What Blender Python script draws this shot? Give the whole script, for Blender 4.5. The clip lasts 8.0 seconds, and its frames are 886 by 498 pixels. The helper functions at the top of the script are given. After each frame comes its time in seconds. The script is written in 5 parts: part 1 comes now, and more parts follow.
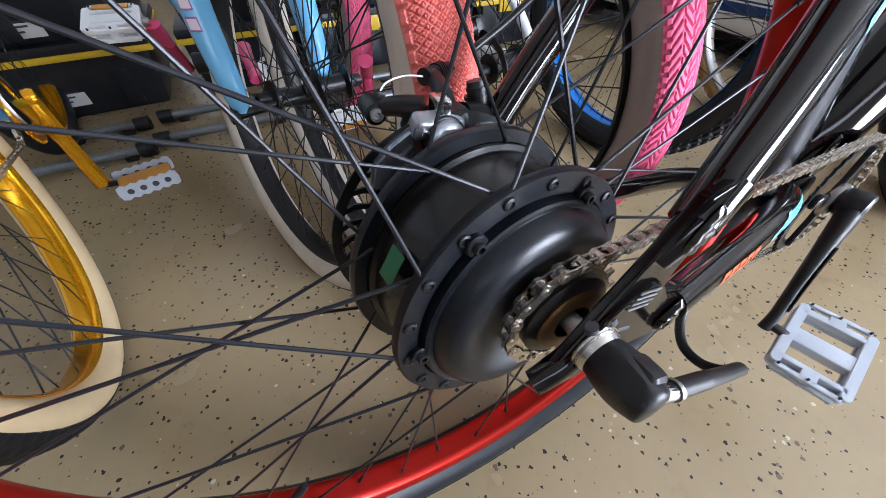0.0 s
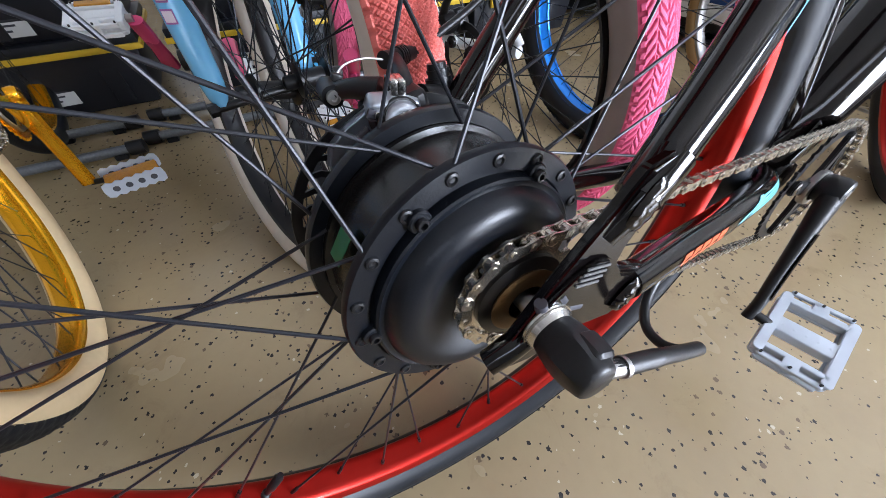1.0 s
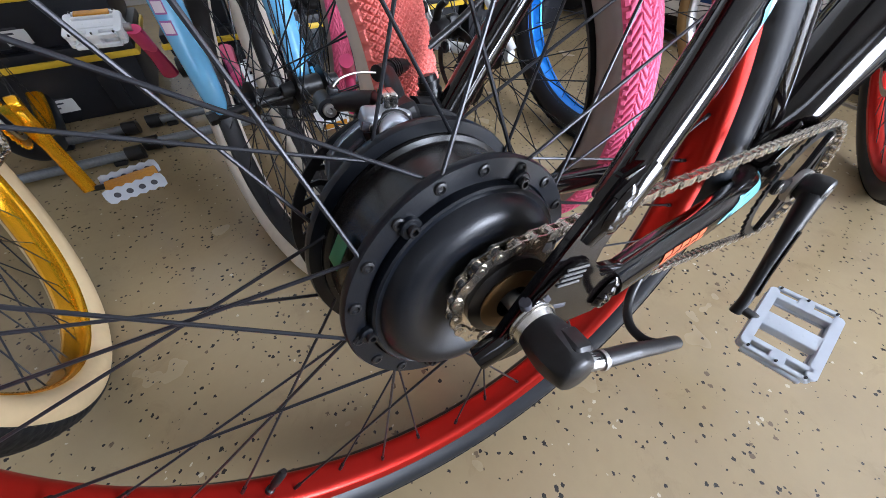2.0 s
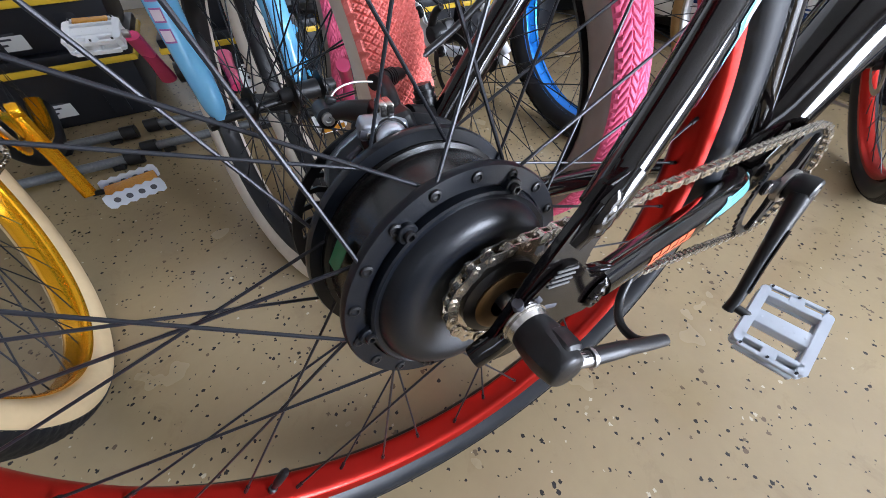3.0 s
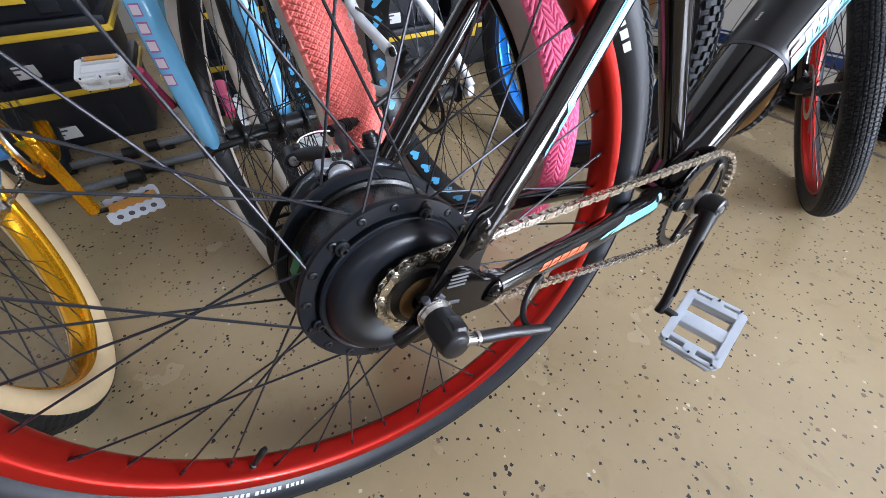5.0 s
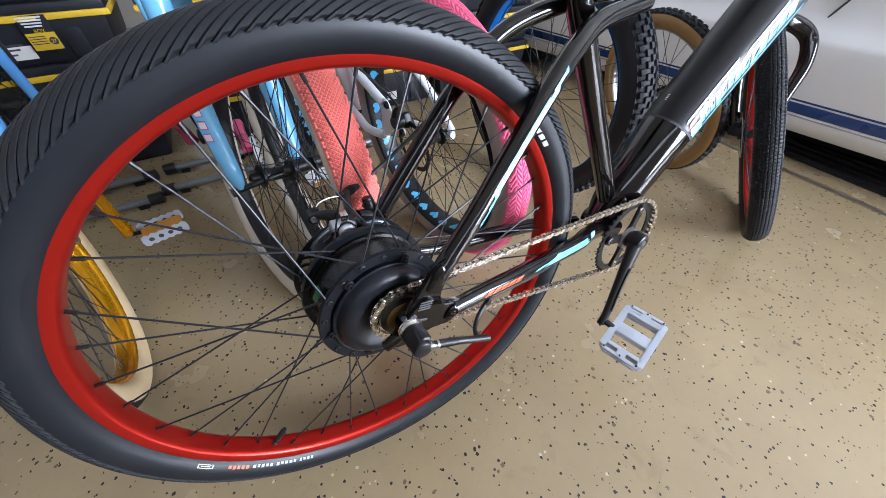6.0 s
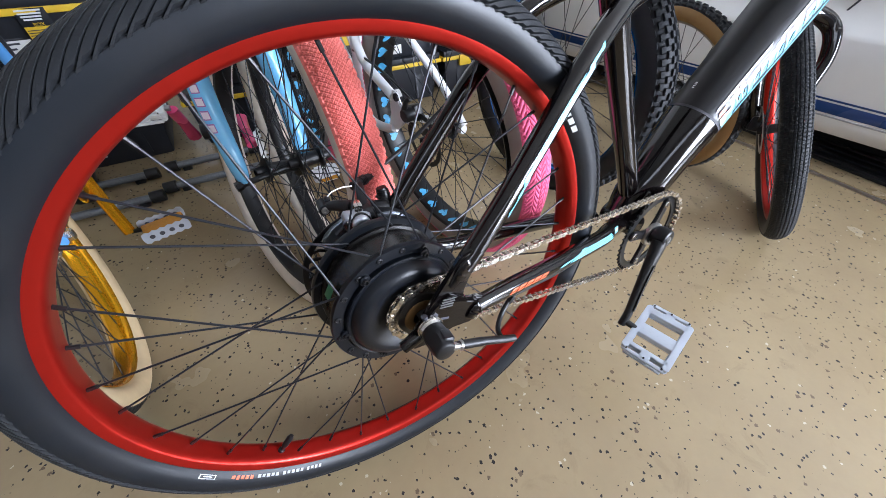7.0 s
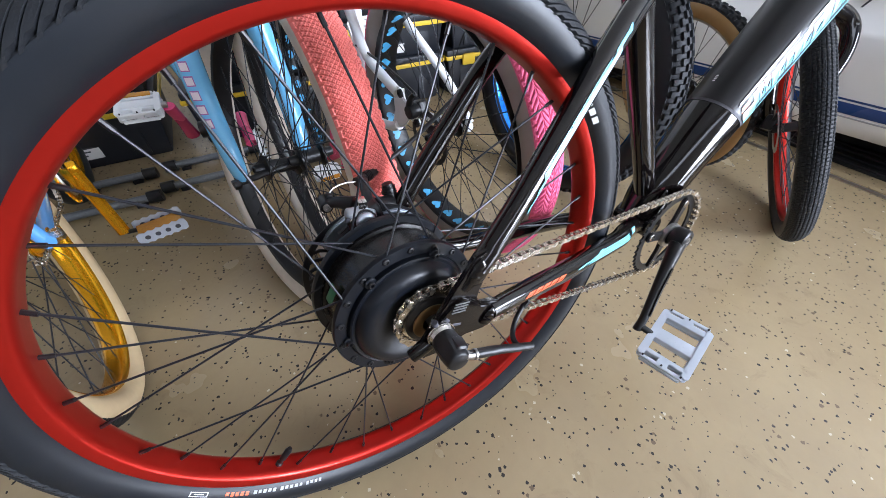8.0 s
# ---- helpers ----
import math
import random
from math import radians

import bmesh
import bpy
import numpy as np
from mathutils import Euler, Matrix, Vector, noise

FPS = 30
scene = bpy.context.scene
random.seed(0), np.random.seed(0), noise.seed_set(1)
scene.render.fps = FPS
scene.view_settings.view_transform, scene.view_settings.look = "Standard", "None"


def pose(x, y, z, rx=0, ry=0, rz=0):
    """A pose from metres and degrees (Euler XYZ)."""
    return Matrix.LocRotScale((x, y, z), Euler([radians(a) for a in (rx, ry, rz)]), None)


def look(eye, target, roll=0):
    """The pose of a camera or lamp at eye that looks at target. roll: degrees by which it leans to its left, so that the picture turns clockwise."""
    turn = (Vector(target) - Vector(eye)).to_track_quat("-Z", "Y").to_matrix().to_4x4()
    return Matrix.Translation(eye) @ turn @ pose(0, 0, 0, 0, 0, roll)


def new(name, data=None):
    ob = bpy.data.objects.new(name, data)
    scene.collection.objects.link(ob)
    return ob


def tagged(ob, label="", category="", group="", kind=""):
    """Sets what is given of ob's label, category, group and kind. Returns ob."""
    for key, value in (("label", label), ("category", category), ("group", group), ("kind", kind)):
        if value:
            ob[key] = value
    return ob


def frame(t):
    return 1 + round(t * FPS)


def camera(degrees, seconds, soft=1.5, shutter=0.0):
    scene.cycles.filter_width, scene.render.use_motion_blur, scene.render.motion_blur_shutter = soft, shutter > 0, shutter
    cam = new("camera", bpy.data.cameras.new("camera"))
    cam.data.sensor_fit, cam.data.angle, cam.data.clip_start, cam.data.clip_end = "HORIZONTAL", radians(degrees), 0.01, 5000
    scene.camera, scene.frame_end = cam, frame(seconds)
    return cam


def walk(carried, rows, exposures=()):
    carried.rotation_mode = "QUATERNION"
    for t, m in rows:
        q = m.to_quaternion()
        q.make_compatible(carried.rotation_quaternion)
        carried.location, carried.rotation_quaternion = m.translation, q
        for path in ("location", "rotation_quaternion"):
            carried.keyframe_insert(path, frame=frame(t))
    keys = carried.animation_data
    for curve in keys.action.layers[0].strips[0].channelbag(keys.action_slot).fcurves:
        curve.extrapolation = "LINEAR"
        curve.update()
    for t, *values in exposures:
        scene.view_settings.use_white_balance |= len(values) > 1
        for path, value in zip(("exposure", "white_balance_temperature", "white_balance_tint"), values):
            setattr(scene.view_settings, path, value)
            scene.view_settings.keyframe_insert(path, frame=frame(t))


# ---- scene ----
# ---- camera and its walk ----
cam = camera(103.9, 8.0, soft=0.6)
PATH = [
    (0.0, (-0.0976, -0.1216, 0.5660), (0.2124, 0.4746, -0.1746), 0.67),
    (0.5, (-0.0879, -0.1284, 0.5470), (0.2219, 0.4688, -0.1928), 0.33),
    (1.0, (-0.0772, -0.1399, 0.5579), (0.2316, 0.4553, -0.1839), 0.06),
    (1.5, (-0.0765, -0.1464, 0.5664), (0.2331, 0.4478, -0.1760), -0.31),
    (3.0, (-0.0768, -0.1526, 0.5764), (0.2386, 0.4394, -0.1653), -0.82),
    (3.5, (-0.0749, -0.1624, 0.5870), (0.2434, 0.4301, -0.1530), -0.98),
    (4.0, (-0.0675, -0.1750, 0.5935), (0.2551, 0.4185, -0.1439), -0.96),
    (5.5, (-0.0506, -0.2618, 0.6901), (0.2907, 0.3512, -0.0224), -0.26),
    (6.0, (-0.0628, -0.2960, 0.7530), (0.2862, 0.3167, 0.0440), 0.30),
    (6.5, (-0.0683, -0.2910, 0.7442), (0.2798, 0.3234, 0.0362), 0.29),
    (7.0, (-0.0761, -0.2708, 0.7220), (0.2724, 0.3477, 0.0177), 0.14),
    (7.5, (-0.0763, -0.2512, 0.6968), (0.2724, 0.3703, -0.0047), 0.14),
    (8.0, (-0.0763, -0.2481, 0.6986), (0.2731, 0.3761, -0.0002), 0.14),
]
walk(cam, [(t, look(eye, target, roll)) for t, eye, target, roll in PATH])

# ---- world, sun, large lights, exposure ----
scene.view_settings.exposure = 0.0
world = bpy.data.worlds.new("world")
scene.world = world
world.use_nodes = True
sky = world.node_tree.nodes.new("ShaderNodeTexSky")
sky.sky_type = "NISHITA"
sky.sun_disc = False
sky.sun_elevation, sky.sun_rotation = radians(50), radians(150)
world.node_tree.links.new(sky.outputs["Color"], world.node_tree.nodes["Background"].inputs["Color"])
world.node_tree.nodes["Background"].inputs["Strength"].default_value = 0.07


def area_lamp(name, m, sx, sy, power, color=(1, 1, 1)):
    """A rectangular area lamp, for the door's skylight and the added fill."""
    data = bpy.data.lights.new(name, "AREA")
    data.shape, data.size, data.size_y, data.energy, data.color = "RECTANGLE", sx, sy, power, color
    ob = new(name, data)
    ob.matrix_world = m
    return ob


# skylight through the open garage door, behind the camera to the right
area_lamp("door_daylight", look((3.1, -4.1, 1.50), (0.5, 1.2, 0.45)), 3.6, 2.2, 1350, (0.755, 0.83, 1.0))
# unseen fill lamp, added high on the left to lift the background
area_lamp("left_fill_lamp", look((-0.75, -1.98, 2.03), (0.1, 1.5, 0.55)), 2.6, 0.34, 14, (0.755, 0.83, 1.0))

# ---- materials ----


def mat(name, color, rough=0.5, metal=0.0, vary=0.08, scale=40.0, bump=0.0, bscale=None, coat=0.0, stain=0.0, stain_scale=6.0, ior=1.45):
    """A painted, moulded or metal surface: base colour with fine grain and broad wear, roughness that varies, a little relief."""
    m = bpy.data.materials.new(name)
    m.use_nodes = True
    n, l = m.node_tree.nodes, m.node_tree.links
    b = n["Principled BSDF"]
    co = n.new("ShaderNodeTexCoord")
    fine = n.new("ShaderNodeTexNoise")
    fine.inputs["Scale"].default_value, fine.inputs["Detail"].default_value = scale, 5
    wide = n.new("ShaderNodeTexNoise")
    wide.inputs["Scale"].default_value, wide.inputs["Detail"].default_value = stain_scale, 3
    l.new(co.outputs["Object"], fine.inputs["Vector"])
    l.new(co.outputs["Object"], wide.inputs["Vector"])
    mixa = n.new("ShaderNodeMix")
    mixa.data_type = "RGBA"
    lo = [c * (1 - vary) for c in color]
    hi = [min(1, c * (1 + vary)) for c in color]
    mixa.inputs[6].default_value, mixa.inputs[7].default_value = (*lo, 1), (*hi, 1)
    l.new(fine.outputs["Fac"], mixa.inputs[0])
    mixb = n.new("ShaderNodeMix")
    mixb.data_type = "RGBA"
    ramp = n.new("ShaderNodeMapRange")
    ramp.inputs[1].default_value, ramp.inputs[2].default_value = 0.45, 0.75
    ramp.inputs[3].default_value, ramp.inputs[4].default_value = 0.0, stain
    l.new(wide.outputs["Fac"], ramp.inputs[0])
    l.new(ramp.outputs[0], mixb.inputs[0])
    l.new(mixa.outputs[2], mixb.inputs[6])
    mixb.inputs[7].default_value = (0.16, 0.13, 0.10, 1)
    l.new(mixb.outputs[2], b.inputs["Base Color"])
    rr = n.new("ShaderNodeMapRange")
    rr.inputs[3].default_value, rr.inputs[4].default_value = max(0.02, rough - 0.07), min(1, rough + 0.1)
    l.new(wide.outputs["Fac"], rr.inputs[0])
    l.new(rr.outputs[0], b.inputs["Roughness"])
    b.inputs["Metallic"].default_value, b.inputs["IOR"].default_value = metal, ior
    b.inputs["Coat Weight"].default_value, b.inputs["Coat Roughness"].default_value = coat, 0.06
    if bump:
        bp = n.new("ShaderNodeBump")
        bp.inputs["Strength"].default_value, bp.inputs["Distance"].default_value = bump, 0.002
        rel = fine
        if bscale:
            rel = n.new("ShaderNodeTexNoise")
            rel.inputs["Scale"].default_value, rel.inputs["Detail"].default_value = bscale, 4
            l.new(co.outputs["Object"], rel.inputs["Vector"])
        l.new(rel.outputs["Fac"], bp.inputs["Height"])
        l.new(bp.outputs["Normal"], b.inputs["Normal"])
    return m


def floor_material():
    """Tan epoxy coating: cloudy wear, glossy sheen, sparse dark and pale paint flakes."""
    m = mat("epoxy_floor", (0.325, 0.247, 0.142), rough=0.23, vary=0.05, scale=60, bump=0.06, bscale=35, stain=0.0)
    n, l = m.node_tree.nodes, m.node_tree.links
    b = n["Principled BSDF"]
    base = b.inputs["Base Color"].links[0].from_socket
    co = n["Texture Coordinate"]

    def layer(base, scale, col, cover, size, seed, grain=0.0):
        at = n.new("ShaderNodeVectorMath")
        at.operation = "ADD"
        at.inputs[1].default_value = (seed, seed * 0.7, 0)
        l.new(co.outputs["Object"], at.inputs[0])
        # torn, angular flake outline
        wob = n.new("ShaderNodeTexNoise")
        wob.inputs["Scale"].default_value = scale * 3.5
        l.new(at.outputs[0], wob.inputs["Vector"])
        add = n.new("ShaderNodeVectorMath")
        add.operation = "MULTIPLY_ADD"
        add.inputs[1].default_value = (0.55 / scale, 0.55 / scale, 0)
        l.new(wob.outputs["Color"], add.inputs[0])
        l.new(at.outputs[0], add.inputs[2])
        v = n.new("ShaderNodeTexVoronoi")
        v.inputs["Scale"].default_value = scale
        v.voronoi_dimensions = "2D"
        l.new(add.outputs[0], v.inputs["Vector"])
        sep = n.new("ShaderNodeSeparateColor")
        l.new(v.outputs["Color"], sep.inputs[0])
        clus = n.new("ShaderNodeTexNoise")
        clus.inputs["Scale"].default_value, clus.inputs["Detail"].default_value = 5.0, 3
        l.new(at.outputs[0], clus.inputs["Vector"])
        cov = n.new("ShaderNodeMath")
        cov.operation = "MULTIPLY"
        cov.inputs[1].default_value = cover * 2
        l.new(clus.outputs["Fac"], cov.inputs[0])
        has = n.new("ShaderNodeMath")
        has.operation = "LESS_THAN"
        l.new(sep.outputs[0], has.inputs[0])
        l.new(cov.outputs[0], has.inputs[1])
        big = n.new("ShaderNodeMath")
        big.operation = "MULTIPLY"
        big.inputs[1].default_value = size
        l.new(sep.outputs[1], big.inputs[0])
        near = n.new("ShaderNodeMath")
        near.operation = "LESS_THAN"
        l.new(v.outputs["Distance"], near.inputs[0])
        l.new(big.outputs[0], near.inputs[1])
        both = n.new("ShaderNodeMath")
        both.operation = "MULTIPLY"
        l.new(has.outputs[0], both.inputs[0])
        l.new(near.outputs[0], both.inputs[1])
        mx = n.new("ShaderNodeMix")
        mx.data_type = "RGBA"
        l.new(both.outputs[0], mx.inputs[0])
        l.new(base, mx.inputs[6])
        mx.inputs[7].default_value = (*col, 1)
        return mx.outputs[2]

    cloud = n.new("ShaderNodeTexNoise")
    cloud.inputs["Scale"].default_value, cloud.inputs["Detail"].default_value, cloud.inputs["Roughness"].default_value = 4.5, 6, 0.6
    l.new(co.outputs["Object"], cloud.inputs["Vector"])
    cr = n.new("ShaderNodeMapRange")
    cr.inputs[1].default_value, cr.inputs[2].default_value, cr.inputs[3].default_value, cr.inputs[4].default_value = 0.4, 0.75, 0.0, 0.4
    l.new(cloud.outputs["Fac"], cr.inputs[0])
    mx = n.new("ShaderNodeMix")
    mx.data_type = "RGBA"
    l.new(cr.outputs[0], mx.inputs[0])
    l.new(base, mx.inputs[6])
    mx.inputs[7].default_value = (0.215, 0.152, 0.092, 1)
    # scuffed dirt, finer than the clouds
    dirt = n.new("ShaderNodeTexNoise")
    dirt.inputs["Scale"].default_value, dirt.inputs["Detail"].default_value, dirt.inputs["Roughness"].default_value, dirt.inputs["Distortion"].default_value = 11, 9, 0.68, 0.6
    l.new(co.outputs["Object"], dirt.inputs["Vector"])
    dr = n.new("ShaderNodeMapRange")
    dr.inputs[1].default_value, dr.inputs[2].default_value, dr.inputs[3].default_value, dr.inputs[4].default_value = 0.57, 0.74, 0.0, 0.5
    l.new(dirt.outputs["Fac"], dr.inputs[0])
    md = n.new("ShaderNodeMix")
    md.data_type = "RGBA"
    l.new(dr.outputs[0], md.inputs[0])
    l.new(mx.outputs[2], md.inputs[6])
    md.inputs[7].default_value = (0.185, 0.130, 0.072, 1)
    out = md.outputs[2]
    out = layer(out, 98, (0.03, 0.027, 0.025), 0.075, 0.34, 3.1)
    out = layer(out, 135, (0.035, 0.03, 0.03), 0.075, 0.38, 11.7)
    out = layer(out, 92, (0.50, 0.43, 0.31), 0.020, 0.30, 27.3)
    out = layer(out, 75, (0.14, 0.10, 0.065), 0.04, 0.34, 43.9)
    l.new(out, b.inputs["Base Color"])
    return m


FLOOR = floor_material()
RUBBER = mat("tyre_rubber", (0.010, 0.0115, 0.014), 0.62, vary=0.2, scale=60, bump=0.2, bscale=420, stain=0.02, stain_scale=9, ior=1.38)
RUBBER_SIDE = mat("tyre_sidewall_rubber", (0.0065, 0.0088, 0.0125), 0.43, vary=0.15, scale=30, bump=0.05, bscale=120, stain=0.02, stain_scale=14, ior=1.46)
RED = mat("red_anodised", (0.44, 0.018, 0.012), 0.32, metal=0.8, vary=0.06, scale=90, bump=0.02, coat=0.1)
BLACK_GLOSS = mat("gloss_black_paint", (0.004, 0.003, 0.003), 0.07, vary=0.1, scale=20, coat=0.25, bump=0.008)
BLACK_SATIN = mat("satin_black_paint", (0.006, 0.006, 0.007), 0.36, vary=0.12, scale=50, bump=0.04, bscale=400)
HUB_BLACK = mat("hub_black_coating", (0.0035, 0.0048, 0.0075), 0.34, vary=0.15, scale=80, bump=0.06, bscale=700, stain=0.01, stain_scale=20, ior=1.4)
HUB_DARK = mat("hub_gloss_band", (0.007, 0.006, 0.0055), 0.25, vary=0.12, scale=60, bump=0.02)
BLACK_RUBBER = mat("black_moulded_rubber", (0.008, 0.008, 0.009), 0.38, vary=0.1, scale=60, bump=0.05, bscale=300)
PLASTIC = mat("black_plastic", (0.009, 0.010, 0.012), 0.42, vary=0.1, scale=40, bump=0.05, bscale=250, stain=0.02)
CHROME = mat("bright_steel", (0.62, 0.60, 0.57), 0.2, metal=1.0, vary=0.06, scale=90, bump=0.02)
STEEL = mat("dull_steel", (0.42, 0.41, 0.40), 0.36, metal=1.0, vary=0.12, scale=120, bump=0.06, bscale=200, stain=0.2, stain_scale=30)
CHAIN = mat("chain_steel", (0.72, 0.66, 0.58), 0.24, metal=1.0, vary=0.2, scale=160, stain=0.25, stain_scale=60)
SPOKE = mat("black_spoke", (0.018, 0.019, 0.023), 0.34, metal=0.35, vary=0.1, scale=90)
ALLOY = mat("silver_painted_alloy", (0.50, 0.545, 0.61), 0.35, metal=0.25, vary=0.05, scale=70, bump=0.05, bscale=500, stain=0.1, stain_scale=25)
GREY_TUBE = mat("grey_hammered_steel", (0.16, 0.17, 0.18), 0.38, metal=0.5, vary=0.35, scale=160, bump=0.2, bscale=160)
WHITE = mat("white_paint", (0.78, 0.79, 0.8), 0.28, vary=0.04, scale=30, coat=0.4, stain=0.05)
CYAN = mat("pale_blue_paint", (0.17, 0.52, 0.82), 0.22, vary=0.05, scale=25, coat=0.6, bump=0.01)
BLUE = mat("sky_blue_paint", (0.10, 0.34, 0.72), 0.25, vary=0.06, scale=25, coat=0.5)
DEEP_BLUE = mat("blue_anodised", (0.004, 0.19, 0.68), 0.2, metal=0.55, vary=0.08, scale=50, coat=0.3)
GOLD = mat("gold_anodised", (0.86, 0.40, 0.012), 0.2, metal=0.85, vary=0.08, scale=60, bump=0.02, coat=0.2)
AMBER = mat("amber_reflector", (0.55, 0.24, 0.03), 0.2, vary=0.25, scale=220, bump=0.3)
PINK = mat("pink_rubber", (0.82, 0.13, 0.26), 0.55, vary=0.08, scale=60, bump=0.12, bscale=250, stain=0.06, stain_scale=12)
CORAL = mat("coral_rubber", (0.80, 0.19, 0.16), 0.55, vary=0.1, scale=60, bump=0.12, bscale=250, stain=0.08, stain_scale=10)
PINK_METAL = mat("pink_anodised", (0.75, 0.07, 0.2), 0.25, metal=0.3, vary=0.06, scale=60, coat=0.4)
CREAM = mat("cream_sidewall", (0.66, 0.50, 0.29), 0.6, vary=0.06, scale=80, bump=0.08, bscale=300, stain=0.12, stain_scale=15)
OFFWHITE = mat("offwhite_sidewall", (0.62, 0.56, 0.48), 0.6, vary=0.06, scale=80, bump=0.08, bscale=300, stain=0.25, stain_scale=15)
GREYWALL = mat("grey_sidewall", (0.30, 0.26, 0.235), 0.6, vary=0.06, scale=80, bump=0.06, bscale=300, stain=0.15)
TANWALL = mat("tan_sidewall", (0.36, 0.21, 0.08), 0.6, vary=0.08, scale=80, bump=0.08, bscale=300, stain=0.2)
YELLOW = mat("yellow_plastic", (0.72, 0.47, 0.03), 0.42, vary=0.06, scale=30, bump=0.05, stain=0.1)
BIN_BLACK = mat("black_bin_plastic", (0.009, 0.011, 0.016), 0.45, vary=0.12, scale=40, bump=0.08, bscale=200, stain=0.02)
PAPER = mat("paper_label", (0.70, 0.70, 0.68), 0.6, vary=0.04, scale=50)
PRINT = mat("dark_print", (0.05, 0.05, 0.06), 0.6, vary=0.1)
DECAL_CYAN = mat("cyan_decal", (0.20, 0.66, 0.80), 0.3, vary=0.05, coat=0.4)
DECAL_WHITE = mat("white_decal", (0.76, 0.78, 0.78), 0.35, vary=0.04)
DECAL_ORANGE = mat("orange_decal", (0.80, 0.12, 0.04), 0.35, vary=0.05)
GREEN = mat("green_sticker", (0.012, 0.13, 0.05), 0.4, vary=0.1)
CAR_WHITE = mat("white_car_paint", (0.74, 0.74, 0.73), 0.18, vary=0.02, scale=20, coat=0.8, stain=0.05)
CAR_BLUE = mat("blue_car_stripe", (0.012, 0.045, 0.16), 0.25, vary=0.08, coat=0.6)
CAR_GREY = mat("grey_car_pinstripe", (0.33, 0.34, 0.36), 0.3, vary=0.05, coat=0.5)
WALL = mat("painted_plasterboard", (0.62, 0.61, 0.59), 0.85, vary=0.03, scale=15, bump=0.1, bscale=90, stain=0.06, stain_scale=2)

# ---- mesh helpers ----


def mesh_from(name, verts, faces, smooth=True):
    me = bpy.data.meshes.new(name)
    me.from_pydata([tuple(v) for v in verts], [], faces)
    me.update()
    if smooth:
        me.polygons.foreach_set("use_smooth", [True] * len(me.polygons))
        me.set_sharp_from_angle(angle=radians(38))
    return me


def thing(name, m, label="", category="", group="", kind=""):
    ob = new(name)
    ob.empty_display_size = 0.05
    ob.matrix_world = m
    return tagged(ob, label, category, group, kind)


def part(name, me, material, parent, label="", m=None, category=""):
    """Links one mesh (or bmesh) as one object under a thing or a part."""
    if isinstance(me, bmesh.types.BMesh):
        bm = me
        me = bpy.data.meshes.new(name)
        bm.to_mesh(me)
        bm.free()
        me.polygons.foreach_set("use_smooth", [True] * len(me.polygons))
        me.set_sharp_from_angle(angle=radians(35))
    if material and not me.materials:
        me.materials.append(material)
    ob = new(name, me)
    ob.parent = parent
    if m is not None:
        ob.matrix_local = m
    return tagged(ob, label, category)


def lathe(name, profile, seg=96, closed=False):
    """Turns (radius, y) pairs round the y axis."""
    n = len(profile)
    ang = np.linspace(0, 2 * np.pi, seg, endpoint=False)
    verts = [(r * np.cos(a), y, r * np.sin(a)) for a in ang for r, y in profile]
    faces = []
    for i in range(seg):
        j = (i + 1) % seg
        for k in range(n if closed else n - 1):
            k2 = (k + 1) % n
            faces.append((i * n + k, i * n + k2, j * n + k2, j * n + k))
    return mesh_from(name, verts, faces)


def spline(points, per=8):
    """Catmull-Rom through the points."""
    p = [np.array(q, float) for q in points]
    if len(p) == 2:
        return p
    p = [2 * p[0] - p[1], *p, 2 * p[-1] - p[-2]]
    out = []
    for i in range(1, len(p) - 2):
        for s in np.linspace(0, 1, per, endpoint=False):
            a, b, c, d = p[i - 1], p[i], p[i + 1], p[i + 2]
            out.append(0.5 * (2 * b + (c - a) * s + (2 * a - 5 * b + 4 * c - d) * s * s + (3 * b - a - 3 * c + d) * s ** 3))
    out.append(p[-2])
    return out


def tube(name, points, radius, seg=16, per=8, flat=1.0, cap=True):
    """A tube along a smooth path; radius may be one number or one for each point; flat squeezes it along its own up axis."""
    path = spline(points, per)
    n = len(path)
    rad = np.interp(np.linspace(0, 1, n), np.linspace(0, 1, len(points)), radius if hasattr(radius, "__len__") else [radius] * len(points))
    verts, faces = [], []
    up = None
    for i, q in enumerate(path):
        d = path[min(i + 1, n - 1)] - path[max(i - 1, 0)]
        d = d / (np.linalg.norm(d) + 1e-12)
        if up is None:
            up = np.array([0, 0, 1.0]) if abs(d[2]) < 0.9 else np.array([0, 1.0, 0])
        side = np.cross(d, up)
        side /= np.linalg.norm(side)
        up = np.cross(side, d)
        for k in range(seg):
            a = 2 * np.pi * k / seg
            verts.append(q + rad[i] * (np.cos(a) * side + np.sin(a) * up * flat))
    for i in range(n - 1):
        for k in range(seg):
            k2 = (k + 1) % seg
            faces.append((i * seg + k, i * seg + k2, (i + 1) * seg + k2, (i + 1) * seg + k))
    if cap:
        faces.append(tuple(range(seg))[::-1])
        faces.append(tuple((n - 1) * seg + k for k in range(seg)))
    return mesh_from(name, verts, faces)


def rounded_box(name, sx, sy, sz, bevel=0.004, seg=2, taper=None):
    bm = bmesh.new()
    bmesh.ops.create_cube(bm, size=1)
    for v in bm.verts:
        k = taper if taper and v.co.z > 0 else 1
        v.co = (v.co.x * sx * k, v.co.y * sy * k, v.co.z * sz)
    if bevel:
        bmesh.ops.bevel(bm, geom=bm.edges[:], offset=bevel, segments=seg, affect="EDGES", profile=0.6)
    return bm


